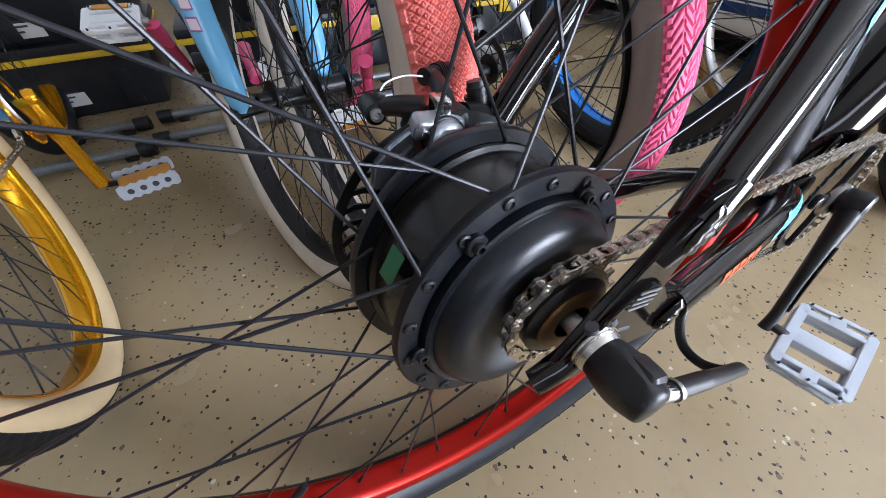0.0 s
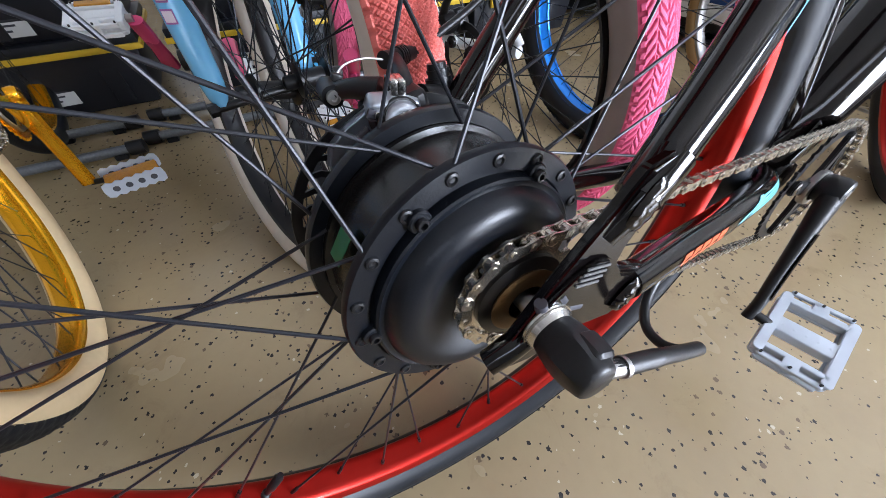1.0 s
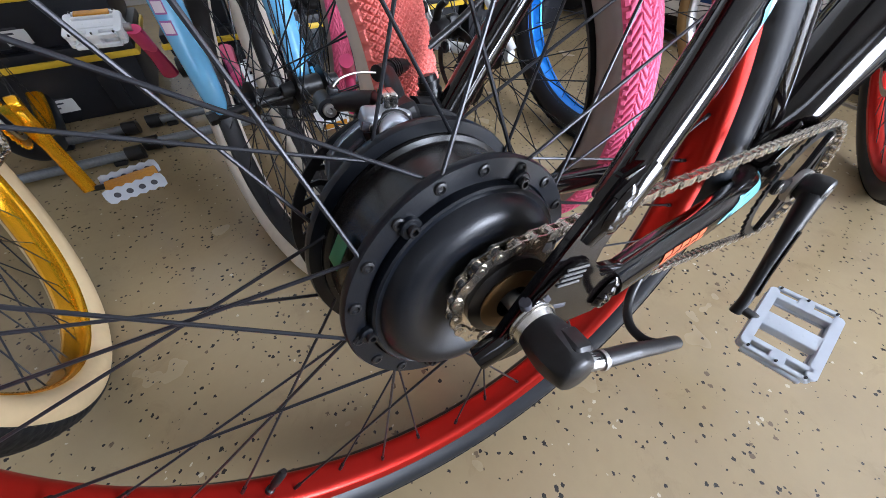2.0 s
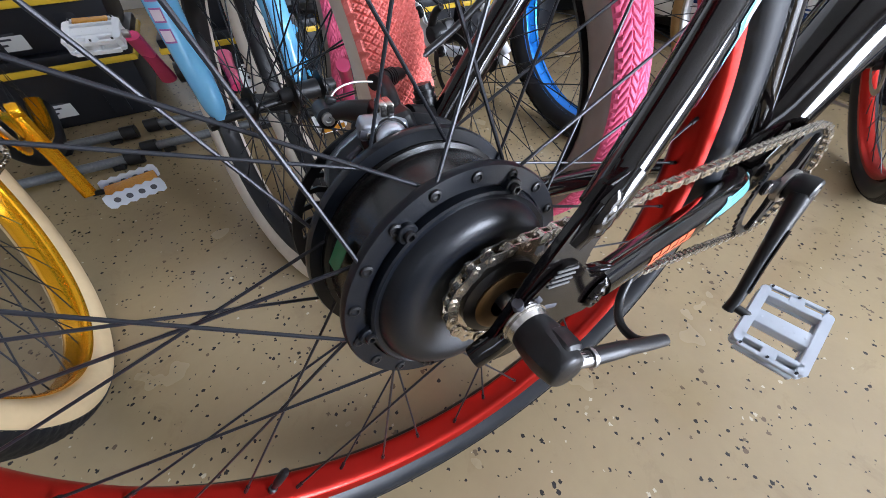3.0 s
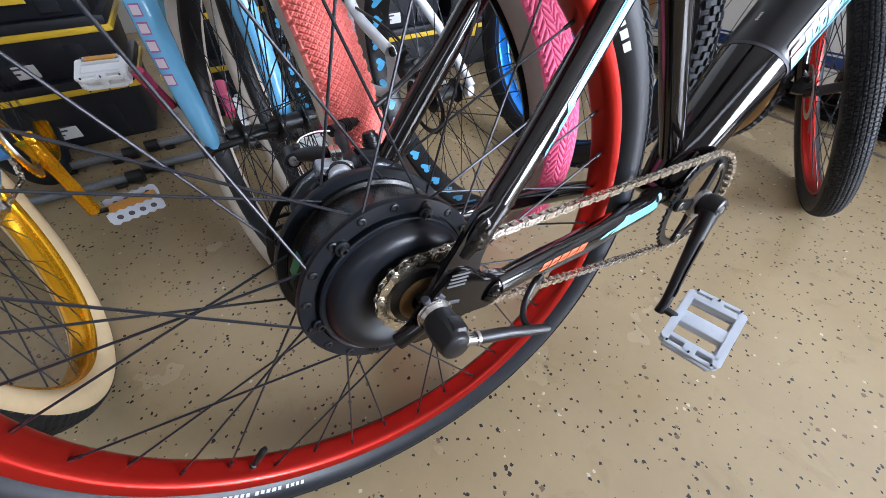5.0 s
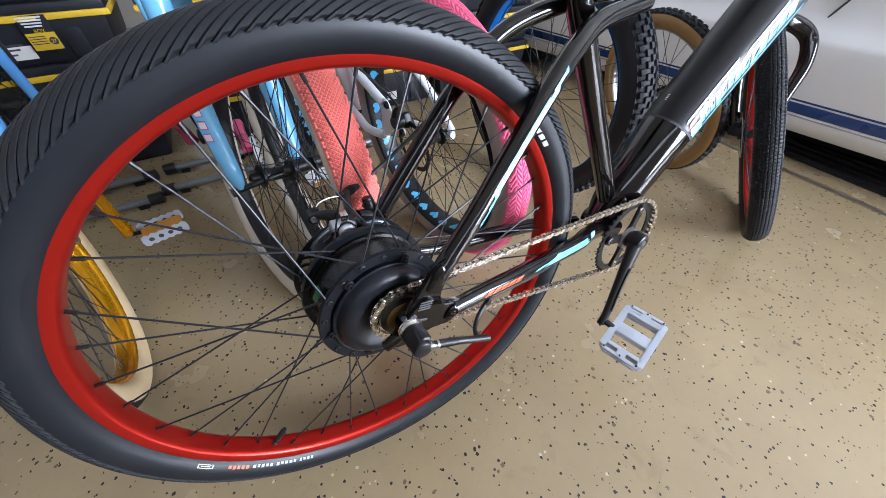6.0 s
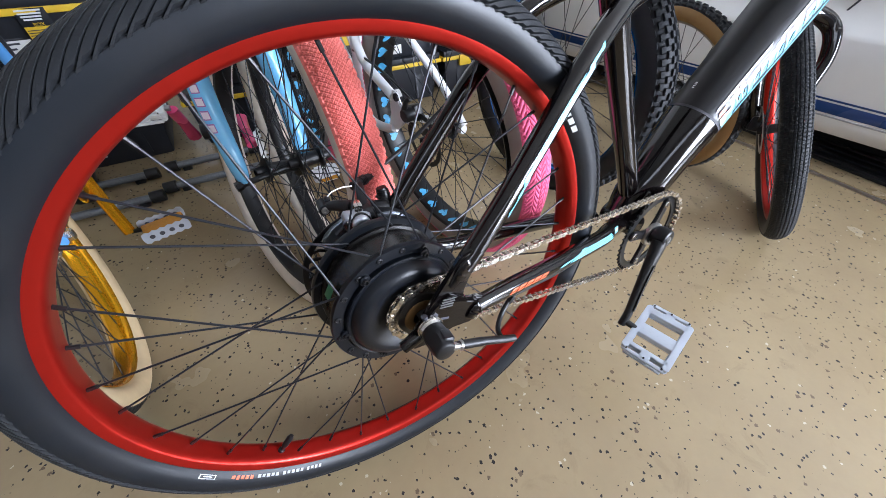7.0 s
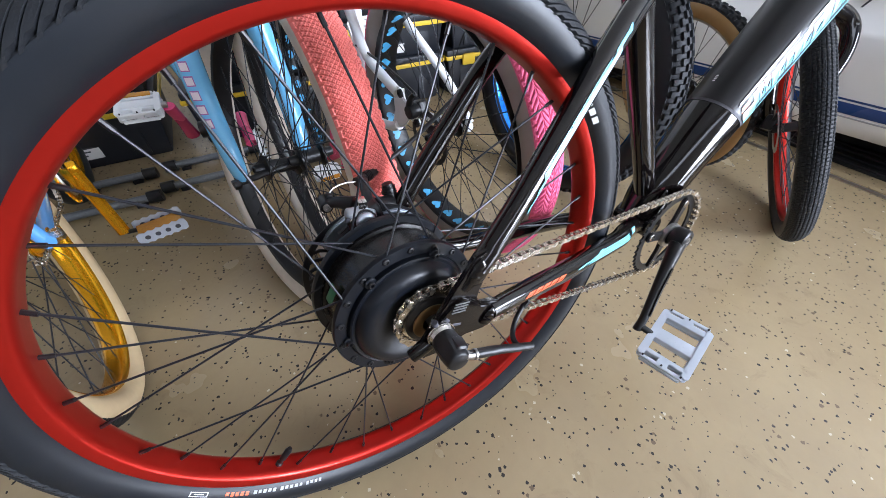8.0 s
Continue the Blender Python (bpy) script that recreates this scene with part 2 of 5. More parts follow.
def plate(name, outline, y0, y1, bevel=0.0015, holes=()):
    """A plate cut to an outline in the x-z plane, between y0 and y1."""
    bm = bmesh.new()
    vs = [bm.verts.new((x, y0, z)) for x, z in outline]
    f = bm.faces.new(vs)
    r = bmesh.ops.extrude_face_region(bm, geom=[f])
    for v in r["geom"]:
        if isinstance(v, bmesh.types.BMVert):
            v.co.y = y1
    bmesh.ops.recalc_face_normals(bm, faces=bm.faces)
    if bevel:
        bmesh.ops.bevel(bm, geom=bm.edges[:], offset=bevel, segments=2, affect="EDGES")
    return bm


def arc(cx, cz, r, a0, a1, n=8):
    return [(cx + r * math.cos(radians(a)), cz + r * math.sin(radians(a))) for a in np.linspace(a0, a1, n)]


def along(a, b, radius):
    """The matrix that lays a unit cylinder (z from 0 to 1) from a to b."""
    a, b = Vector(a), Vector(b)
    d = b - a
    return Matrix.Translation(a) @ d.to_track_quat("Z", "Y").to_matrix().to_4x4() @ Matrix.Diagonal((radius, radius, d.length, 1))


def unit_cylinder(name, seg=8, cap=True):
    verts = [(math.cos(2 * math.pi * k / seg), math.sin(2 * math.pi * k / seg), z) for z in (0, 1) for k in range(seg)]
    faces = [(k, (k + 1) % seg, seg + (k + 1) % seg, seg + k) for k in range(seg)]
    if cap:
        faces += [tuple(range(seg))[::-1], tuple(range(seg, 2 * seg))]
    me = mesh_from(name, verts, faces)
    return me


def tyre_mesh(name, rc, a, b, p0, p1, seg=180, nphi=16, tread=None, shear=0.0):
    """A band of a tyre from p0 to p1 degrees round its section (0 is the crown); tread(angle, y, p) raises the rubber;
    shear slants the pattern, in radians of the wheel for each metre round the section off the crown."""
    ph = np.radians(np.linspace(p0, p1, nphi))
    verts, faces = [], []
    for i in range(seg):
        t = 2 * np.pi * i / seg
        for p in ph:
            h = tread(t, a * math.sin(p), p) if tread else 0.0
            r = rc + (b + h) * math.cos(p)
            q = t + shear * abs(a * p)
            verts.append((r * math.cos(q), (a + h) * math.sin(p), r * math.sin(q)))
    for i in range(seg):
        j = (i + 1) % seg
        for k in range(nphi - 1):
            faces.append((i * nphi + k, i * nphi + k + 1, j * nphi + k + 1, j * nphi + k))
    return mesh_from(name, verts, faces)


def wrap(name, points, radius, s0, s1, a0, a1, lift=0.0006, slant=0.0, n=10):
    """A thin decal on a tube: from s0 to s1 of its length, from a0 to a1 degrees round it (0 faces the camera side, 90 is up); slant leans its ends."""
    path = spline(points, 12)
    m = len(path)
    rad = np.interp(np.linspace(0, 1, m), np.linspace(0, 1, len(points)), radius if hasattr(radius, "__len__") else [radius] * len(points))
    path = np.array(path)
    verts, faces, k = [], [], 5
    for i in range(n + 1):
        for j in range(k + 1):
            f = (s0 + (s1 - s0) * i / n + slant * (j / k - 0.5)) * (m - 1)
            f = min(max(f, 0.001), m - 1.002)
            q = int(f)
            c = path[q] + (path[q + 1] - path[q]) * (f - q)
            d = path[q + 1] - path[q]
            d = d / np.linalg.norm(d)
            side = np.cross(d, (0, 0, 1.0))
            side /= np.linalg.norm(side)
            up = np.cross(side, d)
            a = radians(a0 + (a1 - a0) * j / k)
            r = rad[q] + lift
            verts.append(c + r * (math.cos(a) * side + math.sin(a) * up))
    for i in range(n):
        for j in range(k):
            v = i * (k + 1) + j
            faces.append((v, v + 1, v + k + 2, v + k + 1))
    return mesh_from(name, verts, faces)


def sidewall_mark(name, rc, a, b, t0, t1, p0, p1, lift=0.0005, n=6):
    """A printed or embossed patch on a tyre's sidewall, t along the wheel and p round the section, in degrees."""
    verts, faces = [], []
    for i in range(n + 1):
        t = radians(t0 + (t1 - t0) * i / n)
        for j in range(4):
            p = radians(p0 + (p1 - p0) * j / 3)
            r = rc + (b + lift) * math.cos(p)
            verts.append((r * math.cos(t), (a + lift) * math.sin(p), r * math.sin(t)))
    for i in range(n):
        for j in range(3):
            v = i * 4 + j
            faces.append((v, v + 1, v + 5, v + 4))
    return mesh_from(name, verts, faces)

# ---- structure ----


def slab(name, lo, hi, material, label, bevel=0.0):
    bm = bmesh.new()
    bmesh.ops.create_cube(bm, size=1)
    for v in bm.verts:
        v.co = [lo[i] + (v.co[i] + 0.5) * (hi[i] - lo[i]) for i in range(3)]
    me = bpy.data.meshes.new(name)
    bm.to_mesh(me)
    bm.free()
    me.materials.append(material)
    return tagged(new(name, me), label, kind="structure")


slab("floor", (-3.6, -3.2, -0.1), (4.2, 3.2, 0.0), FLOOR, "tan epoxy garage floor with dark and pale paint flakes")
slab("driveway", (-8.0, -14.0, -0.14), (12.0, -3.2, -0.04), mat("driveway_concrete", (0.42, 0.41, 0.39), 0.85, vary=0.1, scale=30, bump=0.2, bscale=120, stain=0.2, stain_scale=1.5), "pale concrete driveway outside the garage")
slab("wall_north", (-3.6, 3.0, 0.0), (4.2, 3.15, 2.6), WALL, "painted plasterboard garage wall")
slab("wall_west", (-3.75, -3.2, 0.0), (-3.6, 3.15, 2.6), WALL, "painted plasterboard garage wall")
slab("wall_east", (4.2, -0.4, 0.0), (4.35, 3.15, 2.6), WALL, "painted plasterboard garage wall")
slab("wall_south_header", (-3.6, -2.2, 2.42), (4.2, -2.05, 2.6), WALL, "painted header over the open garage door")
# added blocker, never in view: its edge grades the door light leftwards
slab("light_blocker_low", (-3.6, -2.2, 0.0), (1.0, -2.05, 1.85), WALL, "added unseen wall that keeps door light off the left floor")
# second added blocker; the gap beneath it lets the fill lamp through
slab("light_blocker_high", (-3.6, -2.2, 2.21), (1.0, -2.05, 2.42), WALL, "added unseen wall strip above the gap for the fill lamp")
slab("ceiling", (-3.75, -2.2, 2.6), (4.35, 3.15, 2.7), WALL, "painted plasterboard garage ceiling")

# ---- the black e-bike with red rims ----
BIKE = pose(0, 0, 0.368, -6.7, 0, -1.3)
ebike = thing("electric_bicycle", BIKE, "gloss black electric bicycle with red rims and cyan decals", "bicycle")
SPOKE_MESH = unit_cylinder("spoke", 8)
SPOKE_MESH.materials.append(SPOKE)
NIPPLE_MESH = unit_cylinder("nipple", 8)
NIPPLE_MESH.materials.append(BLACK_SATIN)


TREAD_COUNT = 184


def knurl_tread(t, y, p):
    """Narrow slanted grooves from shoulder to crown, each with a short hook along the shoulder at its foot."""
    d = abs(math.degrees(p))
    if d > 79:
        return 0.0
    i = int(round(t / (2 * math.pi) * TREAD_COUNT * 12)) % 12
    if y > 0:
        i = (i + 6) % 12
    h = 0.0012
    if i < 2 and abs(y) > 0.003:
        h -= 0.0040
    elif d > 74 and i < 8:
        h -= 0.0030
    return h


WHEEL = BIKE.inverted() @ pose(-0.0055, 0.0086, 0.3514, -6.68, 0, -0.75) @ Matrix.Diagonal((1.0037, 1, 1.0037, 1))
HUB = BIKE.inverted() @ pose(0.0035, -0.0413, 0.3857, 0, 0, 4.6) @ pose(0, 0, 0, -6.1, 0, 0) @ Matrix.Diagonal((0.942, 0.96, 0.942, 1)) @ Matrix.Translation((0, 0.0435, 0))


def main_wheel(parent):
    wheel = part("rear_wheel", lathe("rim", [(0.2980, -0.007), (0.2985, -0.011), (0.3003, -0.0150), (0.3025, -0.0167), (0.3100, -0.0187), (0.3105, -0.0173),
                                             (0.3060, -0.0140), (0.3035, 0.0), (0.3060, 0.0140), (0.3105, 0.0173), (0.3100, 0.0187), (0.3025, 0.0167),
                                             (0.3003, 0.0150), (0.2985, 0.011), (0.2980, 0.007)], 192, True), RED, parent, "red anodised alloy rim, spoked wheel", m=WHEEL)
    part("tyre_sidewall", tyre_mesh("tyre_sidewall", 0.3300, 0.0300, 0.0255, -158, -78, 192, 16), RUBBER_SIDE, wheel, "smooth black sidewall with white and red print")
    part("tyre_sidewall", tyre_mesh("tyre_sidewall", 0.3300, 0.0300, 0.0255, 78, 158, 192, 16), RUBBER_SIDE, wheel)
    part("tyre_tread", tyre_mesh("tyre_tread", 0.3300, 0.0300, 0.0255, -80.5, 80.5, TREAD_COUNT * 12, 55, knurl_tread, 4.6), RUBBER, wheel, "black tread with slanted grooves")
    # spokes: 36, alternating flanges, crossing once
    to_rim = WHEEL.inverted() @ HUB
    for i in range(36):
        th = radians(151.56 + 10 * i)
        near = i % 2 == 0
        sgn = 1 if i % 4 in (0, 1) else -1
        ha = th + radians(30 * sgn)
        y_rim = -0.003 if near else 0.003
        y_hub = (-0.0335 if sgn > 0 else -0.0275) if near else (0.0255 if sgn > 0 else 0.0195)
        a = to_rim @ Vector((0.0845 * math.cos(ha), y_hub, 0.0845 * math.sin(ha)))
        b = Vector((0.2995 * math.cos(th), y_rim, 0.2995 * math.sin(th)))
        s = part("spoke", SPOKE_MESH, None, wheel)
        s.matrix_local = along(a, b, 0.00115)
        d = (a - b).normalized()
        s = part("nipple", NIPPLE_MESH, None, wheel)
        s.matrix_local = along(b, b + d * 0.011, 0.0021)
    # valve between two spokes
    th = radians(151.56 + 75)
    rad = Vector((math.cos(th), 0, math.sin(th)))
    v = part("valve", lathe("valve", [(0.0, 0.0), (0.0048, 0.0), (0.0048, 0.004), (0.0032, 0.005), (0.0032, 0.012), (0.0046, 0.013), (0.0048, 0.030), (0.003, 0.034), (0.0, 0.0345)], 16), BLACK_RUBBER, wheel, "black capped tyre valve")
    v.matrix_local = Matrix.Translation(rad * 0.2985) @ (-rad).to_track_quat("Y", "Z").to_matrix().to_4x4()
    return wheel


wheel = main_wheel(ebike)


def hub_motor(parent):
    hub = part("hub_motor", lathe("hub_shell", [(0.084, 0.022), (0.085, 0.020), (0.093, 0.020), (0.094, 0.023), (0.094, 0.027), (0.0925, 0.029), (0.070, 0.031), (0.030, 0.034), (0.014, 0.042)], 128), HUB_BLACK, parent, "large black electric hub motor")
    hub.matrix_local = HUB
    part("motor_band", lathe("motor_band", [(0.0845, 0.0215), (0.0845, 0.016), (0.081, 0.015), (0.080, -0.0275), (0.082, -0.0285)], 128), HUB_DARK, hub, "smooth dark band between the spoke flanges")
    part("flange", lathe("flange", [(0.078, -0.0275), (0.0885, -0.0275), (0.0902, -0.029), (0.0902, -0.0325), (0.0890, -0.0345), (0.0765, -0.0345), (0.0755, -0.0325), (0.0725, -0.0325)], 128), HUB_BLACK, hub)
    part("cover", lathe("cover", [(0.0745, -0.0325), (0.0742, -0.0392), (0.0728, -0.0405), (0.0712, -0.0398), (0.0695, -0.0398), (0.0683, -0.0425), (0.0660, -0.0478), (0.0620, -0.0512), (0.0570, -0.0526), (0.0510, -0.0520),
                                  (0.0440, -0.0490), (0.0360, -0.0450), (0.0280, -0.0425), (0.020, -0.0420), (0.008, -0.0420)], 128), HUB_BLACK, hub, "domed satin black motor cover")
    for i in range(6):
        a = radians(119.6 + 60 * i)
        c = Vector((0.0762 * math.cos(a), -0.0355, 0.0762 * math.sin(a)))
        part("cover_lug", lathe("cover_lug", [(0.0, -0.0030), (0.0058, -0.0030), (0.0066, -0.0022), (0.0070, 0.005)], 20), HUB_BLACK, hub, m=Matrix.Translation(c))
        part("bolt", lathe("bolt", [(0.0, -0.0034), (0.0018, -0.0034), (0.0020, -0.0060), (0.0032, -0.0060), (0.0037, -0.0053), (0.0037, -0.002)], 16), BLACK_SATIN, hub, "black socket-head bolt", m=Matrix.Translation(c))
    for i in range(18):
        a = radians(151.56 + 30 + 20 * i)
        for nm, y, r in (("spoke_hole", -0.0347, 0.0832), ("spoke_hole", 0.0293, 0.0865)):
            sg = -1 if y < 0 else 1
            part(nm, lathe(nm, [(0.0, sg * 0.0002), (0.0018, sg * 0.0004), (0.0024, sg * 0.0016), (0.0038, sg * 0.0012), (0.0042, 0)], 10), BLACK_SATIN, hub, m=Matrix.Translation((r * math.cos(a), y, r * math.sin(a))))
    part("sticker", rounded_box("sticker", 0.020, 0.0006, 0.014, 0.0002), GREEN, hub, "green oval sticker", m=pose(-0.072, -0.006, 0.0455, 0, -55, 0) @ pose(0, 0, 0.001, 90, 0, 0))
    return hub


hub = hub_motor(ebike)


def gear_disc(name, teeth, r_root, r_tip, y0, y1, r_in):
    out = []
    for i in range(teeth):
        for f, r in ((0.0, r_root), (0.28, r_root), (0.42, r_tip), (0.58, r_tip), (0.72, r_root)):
            a = 2 * math.pi * (i + f) / teeth
            out.append((r * math.cos(a), r * math.sin(a)))
    n = len(out)
    inner = [(r_in * math.cos(2 * math.pi * i / n), r_in * math.sin(2 * math.pi * i / n)) for i in range(n)]
    verts = [(x, y0, z) for x, z in out] + [(x, y1, z) for x, z in out] + [(x, y0, z) for x, z in inner] + [(x, y1, z) for x, z in inner]
    faces = []
    for i in range(n):
        j = (i + 1) % n
        faces += [(i, j, n + j, n + i), (2 * n + i, 3 * n + i, 3 * n + j, 2 * n + j), (i, 2 * n + i, 2 * n + j, j), (n + i, n + j, 3 * n + j, 3 * n + i)]
    return mesh_from(name, verts, faces)


# drive side: freewheel, axle, nut, rubber cap
AX = Vector((0.0165, 0, 0.0165))
BRONZE = mat("bronze_ring", (0.20, 0.115, 0.05), 0.4, metal=0.9, vary=0.15, scale=90)
fw = part("freewheel", lathe("freewheel", [(0.010, -0.047), (0.026, -0.047), (0.026, -0.0525), (0.029, -0.0535), (0.029, -0.062), (0.024, -0.064), (0.012, -0.064)], 48), HUB_DARK, ebike, "dark steel freewheel body", m=Matrix.Translation(AX))
part("sprocket", gear_disc("sprocket", 18, 0.0335, 0.0385, -0.0590, -0.0565, 0.024), CHAIN, fw, "worn steel sprocket")
part("lock_ring", lathe("lock_ring", [(0.012, -0.0635), (0.0215, -0.0635), (0.0225, -0.0655), (0.020, -0.067), (0.012, -0.067)], 40), BRONZE, fw, "bronze coloured lock ring")
axle = part("axle", lathe("axle", [(0.0, -0.104), (0.0055, -0.104), (0.006, -0.102), (0.006, 0.10), (0.0, 0.10)], 20), STEEL, ebike, m=Matrix.Translation(AX))
part("washer", lathe("washer", [(0.006, -0.0835), (0.0152, -0.0835), (0.0156, -0.0845), (0.0152, -0.0856), (0.006, -0.0856)], 32), CHROME, axle)
part("axle_nut", lathe("axle_nut", [(0.006, -0.0856), (0.0138, -0.0856), (0.0144, -0.0870), (0.0128, -0.0905), (0.0115, -0.0935), (0.006, -0.0935)], 32), CHROME, axle, "bright flanged axle nut")


def cap_mesh():
    """A moulded boot: round at the nut, bulging to a six-sided grip, with a flat end."""
    verts, faces, seg = [], [], 48
    rows = [(-0.0885, 0.0112, 0.0), (-0.0900, 0.0128, 0.0), (-0.0960, 0.0138, 0.15), (-0.1010, 0.0142, 0.5), (-0.1060, 0.0140, 0.8), (-0.1120, 0.0132, 0.8), (-0.1160, 0.0124, 0.4), (-0.1190, 0.0118, 0.1), (-0.1210, 0.0110, 0.0), (-0.1220, 0.0094, 0.0), (-0.1224, 0.0, 0.0)]
    for y, r, hexed in rows:
        for k in range(seg):
            a = 2 * math.pi * k / seg
            c = ((a + 0.4) % (math.pi / 3)) - math.pi / 6
            q = r * (1 + hexed * (0.93 / math.cos(c) - 1))
            verts.append((q * math.cos(a), y, q * math.sin(a)))
    for i in range(len(rows) - 1):
        for k in range(seg):
            j = (k + 1) % seg
            faces.append((i * seg + k, i * seg + j, (i + 1) * seg + j, (i + 1) * seg + k))
    return mesh_from("axle_cap", verts, faces)


cap = part("axle_cap", cap_mesh(), BLACK_RUBBER, ebike, "black rubber axle end cap", m=Matrix.Translation(AX))
part("cap_wing", rounded_box("cap_wing", 0.0150, 0.017, 0.0185, 0.0045, 3), BLACK_RUBBER, cap, m=pose(0.0045, -0.1085, 0.0035, 0, 24, 0))
cable = part("motor_cable", tube("motor_cable", [(0.022, -0.1170, 0.0170), (0.036, -0.1190, 0.0130), (0.060, -0.1210, 0.0050), (0.084, -0.1220, -0.0070), (0.1035, -0.1225, -0.0165)], [0.0042, 0.0046, 0.0046, 0.0044, 0.0042], 16, 8), BLACK_RUBBER, ebike, "thick dark grey motor cable sheath")
part("ferrule", tube("ferrule", [(0.0250, -0.1176, 0.0160), (0.0345, -0.1190, 0.0133)], [0.0046, 0.0046], 18), STEEL, cable, "bright cable ferrule")
part("ferrule_ring", tube("ferrule_ring", [(0.0338, -0.1189, 0.0136), (0.0362, -0.1192, 0.0129)], 0.0056, 18), STEEL, cable, "bright cable ferrule")
part("cable_sleeve", tube("cable_sleeve", [(0.0362, -0.1190, 0.0130), (0.050, -0.1201, 0.0083), (0.060, -0.1210, 0.0050)], [0.0050, 0.0050, 0.0049], 16), BLACK_RUBBER, cable)
part("motor_lead", tube("motor_lead", [(0.1030, -0.1222, -0.0160), (0.0985, -0.1190, -0.0200), (0.0965, -0.1080, -0.0270), (0.1020, -0.0930, -0.0310), (0.1150, -0.0800, -0.0290), (0.1300, -0.0720, -0.0210), (0.1420, -0.0690, -0.0120)], 0.0032, 14, 8), BLACK_RUBBER, cable, "thin black motor lead looping up to the stay")
part("cable_tie", rounded_box("cable_tie", 0.006, 0.006, 0.012, 0.0015), PLASTIC, cable, m=pose(0.136, -0.0715, -0.0170, 0, 40, 0))
part("stay_lead", tube("stay_lead", [(0.142, -0.0690, -0.0120), (0.185, -0.062, -0.0200), (0.230, -0.053, -0.0300), (0.275, -0.042, -0.0380)], 0.0036, 12, 6), BLACK_RUBBER, cable, "motor lead strapped under the stay")


def weld_bead(length, width, height, ripples):
    """A low mound of overlapping weld ripples, lying along x and facing -y."""
    verts, faces, nx, nz = [], [], ripples * 6, 10
    for i in range(nx + 1):
        u = i / nx * 2 - 1
        for j in range(nz + 1):
            v = j / nz * 2 - 1
            edge = max(0.0, 1 - u ** 4) * max(0.0, 1 - v * v)
            wave = 0.80 + 0.20 * abs(math.sin(math.pi * (ripples * (u + 1) / 2 + 0.35 * v * v)))
            verts.append((u * length / 2, -height * math.sqrt(edge) * wave, v * width / 2 * math.sqrt(max(0.15, 1 - 0.6 * u * u))))
    for i in range(nx):
        for j in range(nz):
            k = i * (nz + 1) + j
            faces.append((k, k + nz + 1, k + nz + 2, k + 1))
    return mesh_from("weld", verts, faces)


def frame_parts(f):
    plate_out = [(-0.011, 0.002), (0.000, 0.018), (0.020, 0.046), (0.042, 0.074), (0.059, 0.096), (0.074, 0.100), (0.078, 0.086), (0.070, 0.066), (0.0625, 0.050), (0.0605, 0.040), (0.0660, 0.0335), (0.080, 0.030), (0.092, 0.022), (0.088, 0.004), (0.070, -0.007), (0.046, -0.004), (0.028, -0.008), (0.010, -0.013), (-0.006, -0.012)]
    dp = part("dropout", plate("dropout", [(x, z) for x, z in plate_out], -0.0755, -0.0820), BLACK_GLOSS, f, "gloss black dropout plate with slots")
    # forged boss round the axle, standing proud of the arm
    boss = [(-0.006, 0.004), (0.003, 0.018), (0.018, 0.038), (0.030, 0.048), (0.041, 0.053), (0.050, 0.050), (0.057, 0.042), (0.064, 0.032), (0.078, 0.026), (0.085, 0.014), (0.080, 0.002), (0.066, -0.004), (0.044, -0.001), (0.026, -0.005), (0.008, -0.010), (-0.006, -0.008)]
    part("boss", plate("boss", boss, -0.0815, -0.0850, 0.0012), BLACK_GLOSS, dp, "raised forged face of the dropout")
    for x, z, a, ln in ((0.024, 0.0335, 60, 0.007), (0.0340, 0.0215, 20, 0.010), (0.012, 0.0325, 75, 0.006)):
        part("slot", tube("slot", [(-ln / 2, 0, 0), (ln / 2, 0, 0)], 0.0034, 12), PRINT, dp, m=pose(x, -0.0822, z, 0, a, 0))
    for k in range(4):
        part("badge", rounded_box("badge", 0.016, 0.001, 0.0016, 0.0004), mat("grey_badge", (0.12, 0.12, 0.12), 0.4) if k == 0 else bpy.data.materials["grey_badge"], dp, m=pose(0.0415 - 0.0016 * k, -0.0856, 0.0490 - 0.0032 * k, 0, 12, 0))
    part("axle_tab", tube("axle_tab", [(0.008, -0.0800, 0.008), (-0.005, -0.0800, 0.002), (-0.016, -0.0790, -0.0040)], [0.0078, 0.0078, 0.0072], 16), BLACK_GLOSS, dp)
    ss_path = [(0.062, -0.0780, 0.0780), (0.1174, -0.0628, 0.1238), (0.1738, -0.0450, 0.1728), (0.2331, -0.0265, 0.2244), (0.2932, -0.0052, 0.2668), (0.3533, 0.0158, 0.2876), (0.4485, 0.0353, 0.2978)]
    ss_rad = [0.0110, 0.0118, 0.0124, 0.0126, 0.0126, 0.0124, 0.0122]
    ss = part("seat_stay", tube("seat_stay", ss_path, ss_rad, 20, 8), BLACK_GLOSS, f, "gloss black curved seat stay with cyan lightning decal")
    for s0, s1, a0, a1, lift, mt in ((0.235, 0.535, 2, 26, 0.0005, DECAL_CYAN), (0.245, 0.525, 6, 21, 0.0008, DECAL_WHITE), (0.20, 0.255, -10, 6, 0.0006, DECAL_CYAN), (0.165, 0.225, -20, -6, 0.0005, DECAL_CYAN), (0.158, 0.172, -26, -2, 0.0007, DECAL_CYAN),
                                     (0.515, 0.575, 20, 34, 0.0006, DECAL_CYAN), (0.570, 0.582, 18, 38, 0.0008, DECAL_CYAN), (0.29, 0.50, 29, 33, 0.0006, DECAL_CYAN)):
        part("decal", wrap("decal", ss_path, ss_rad, s0, s1, a0, a1, lift, 0.01), mt, ss)
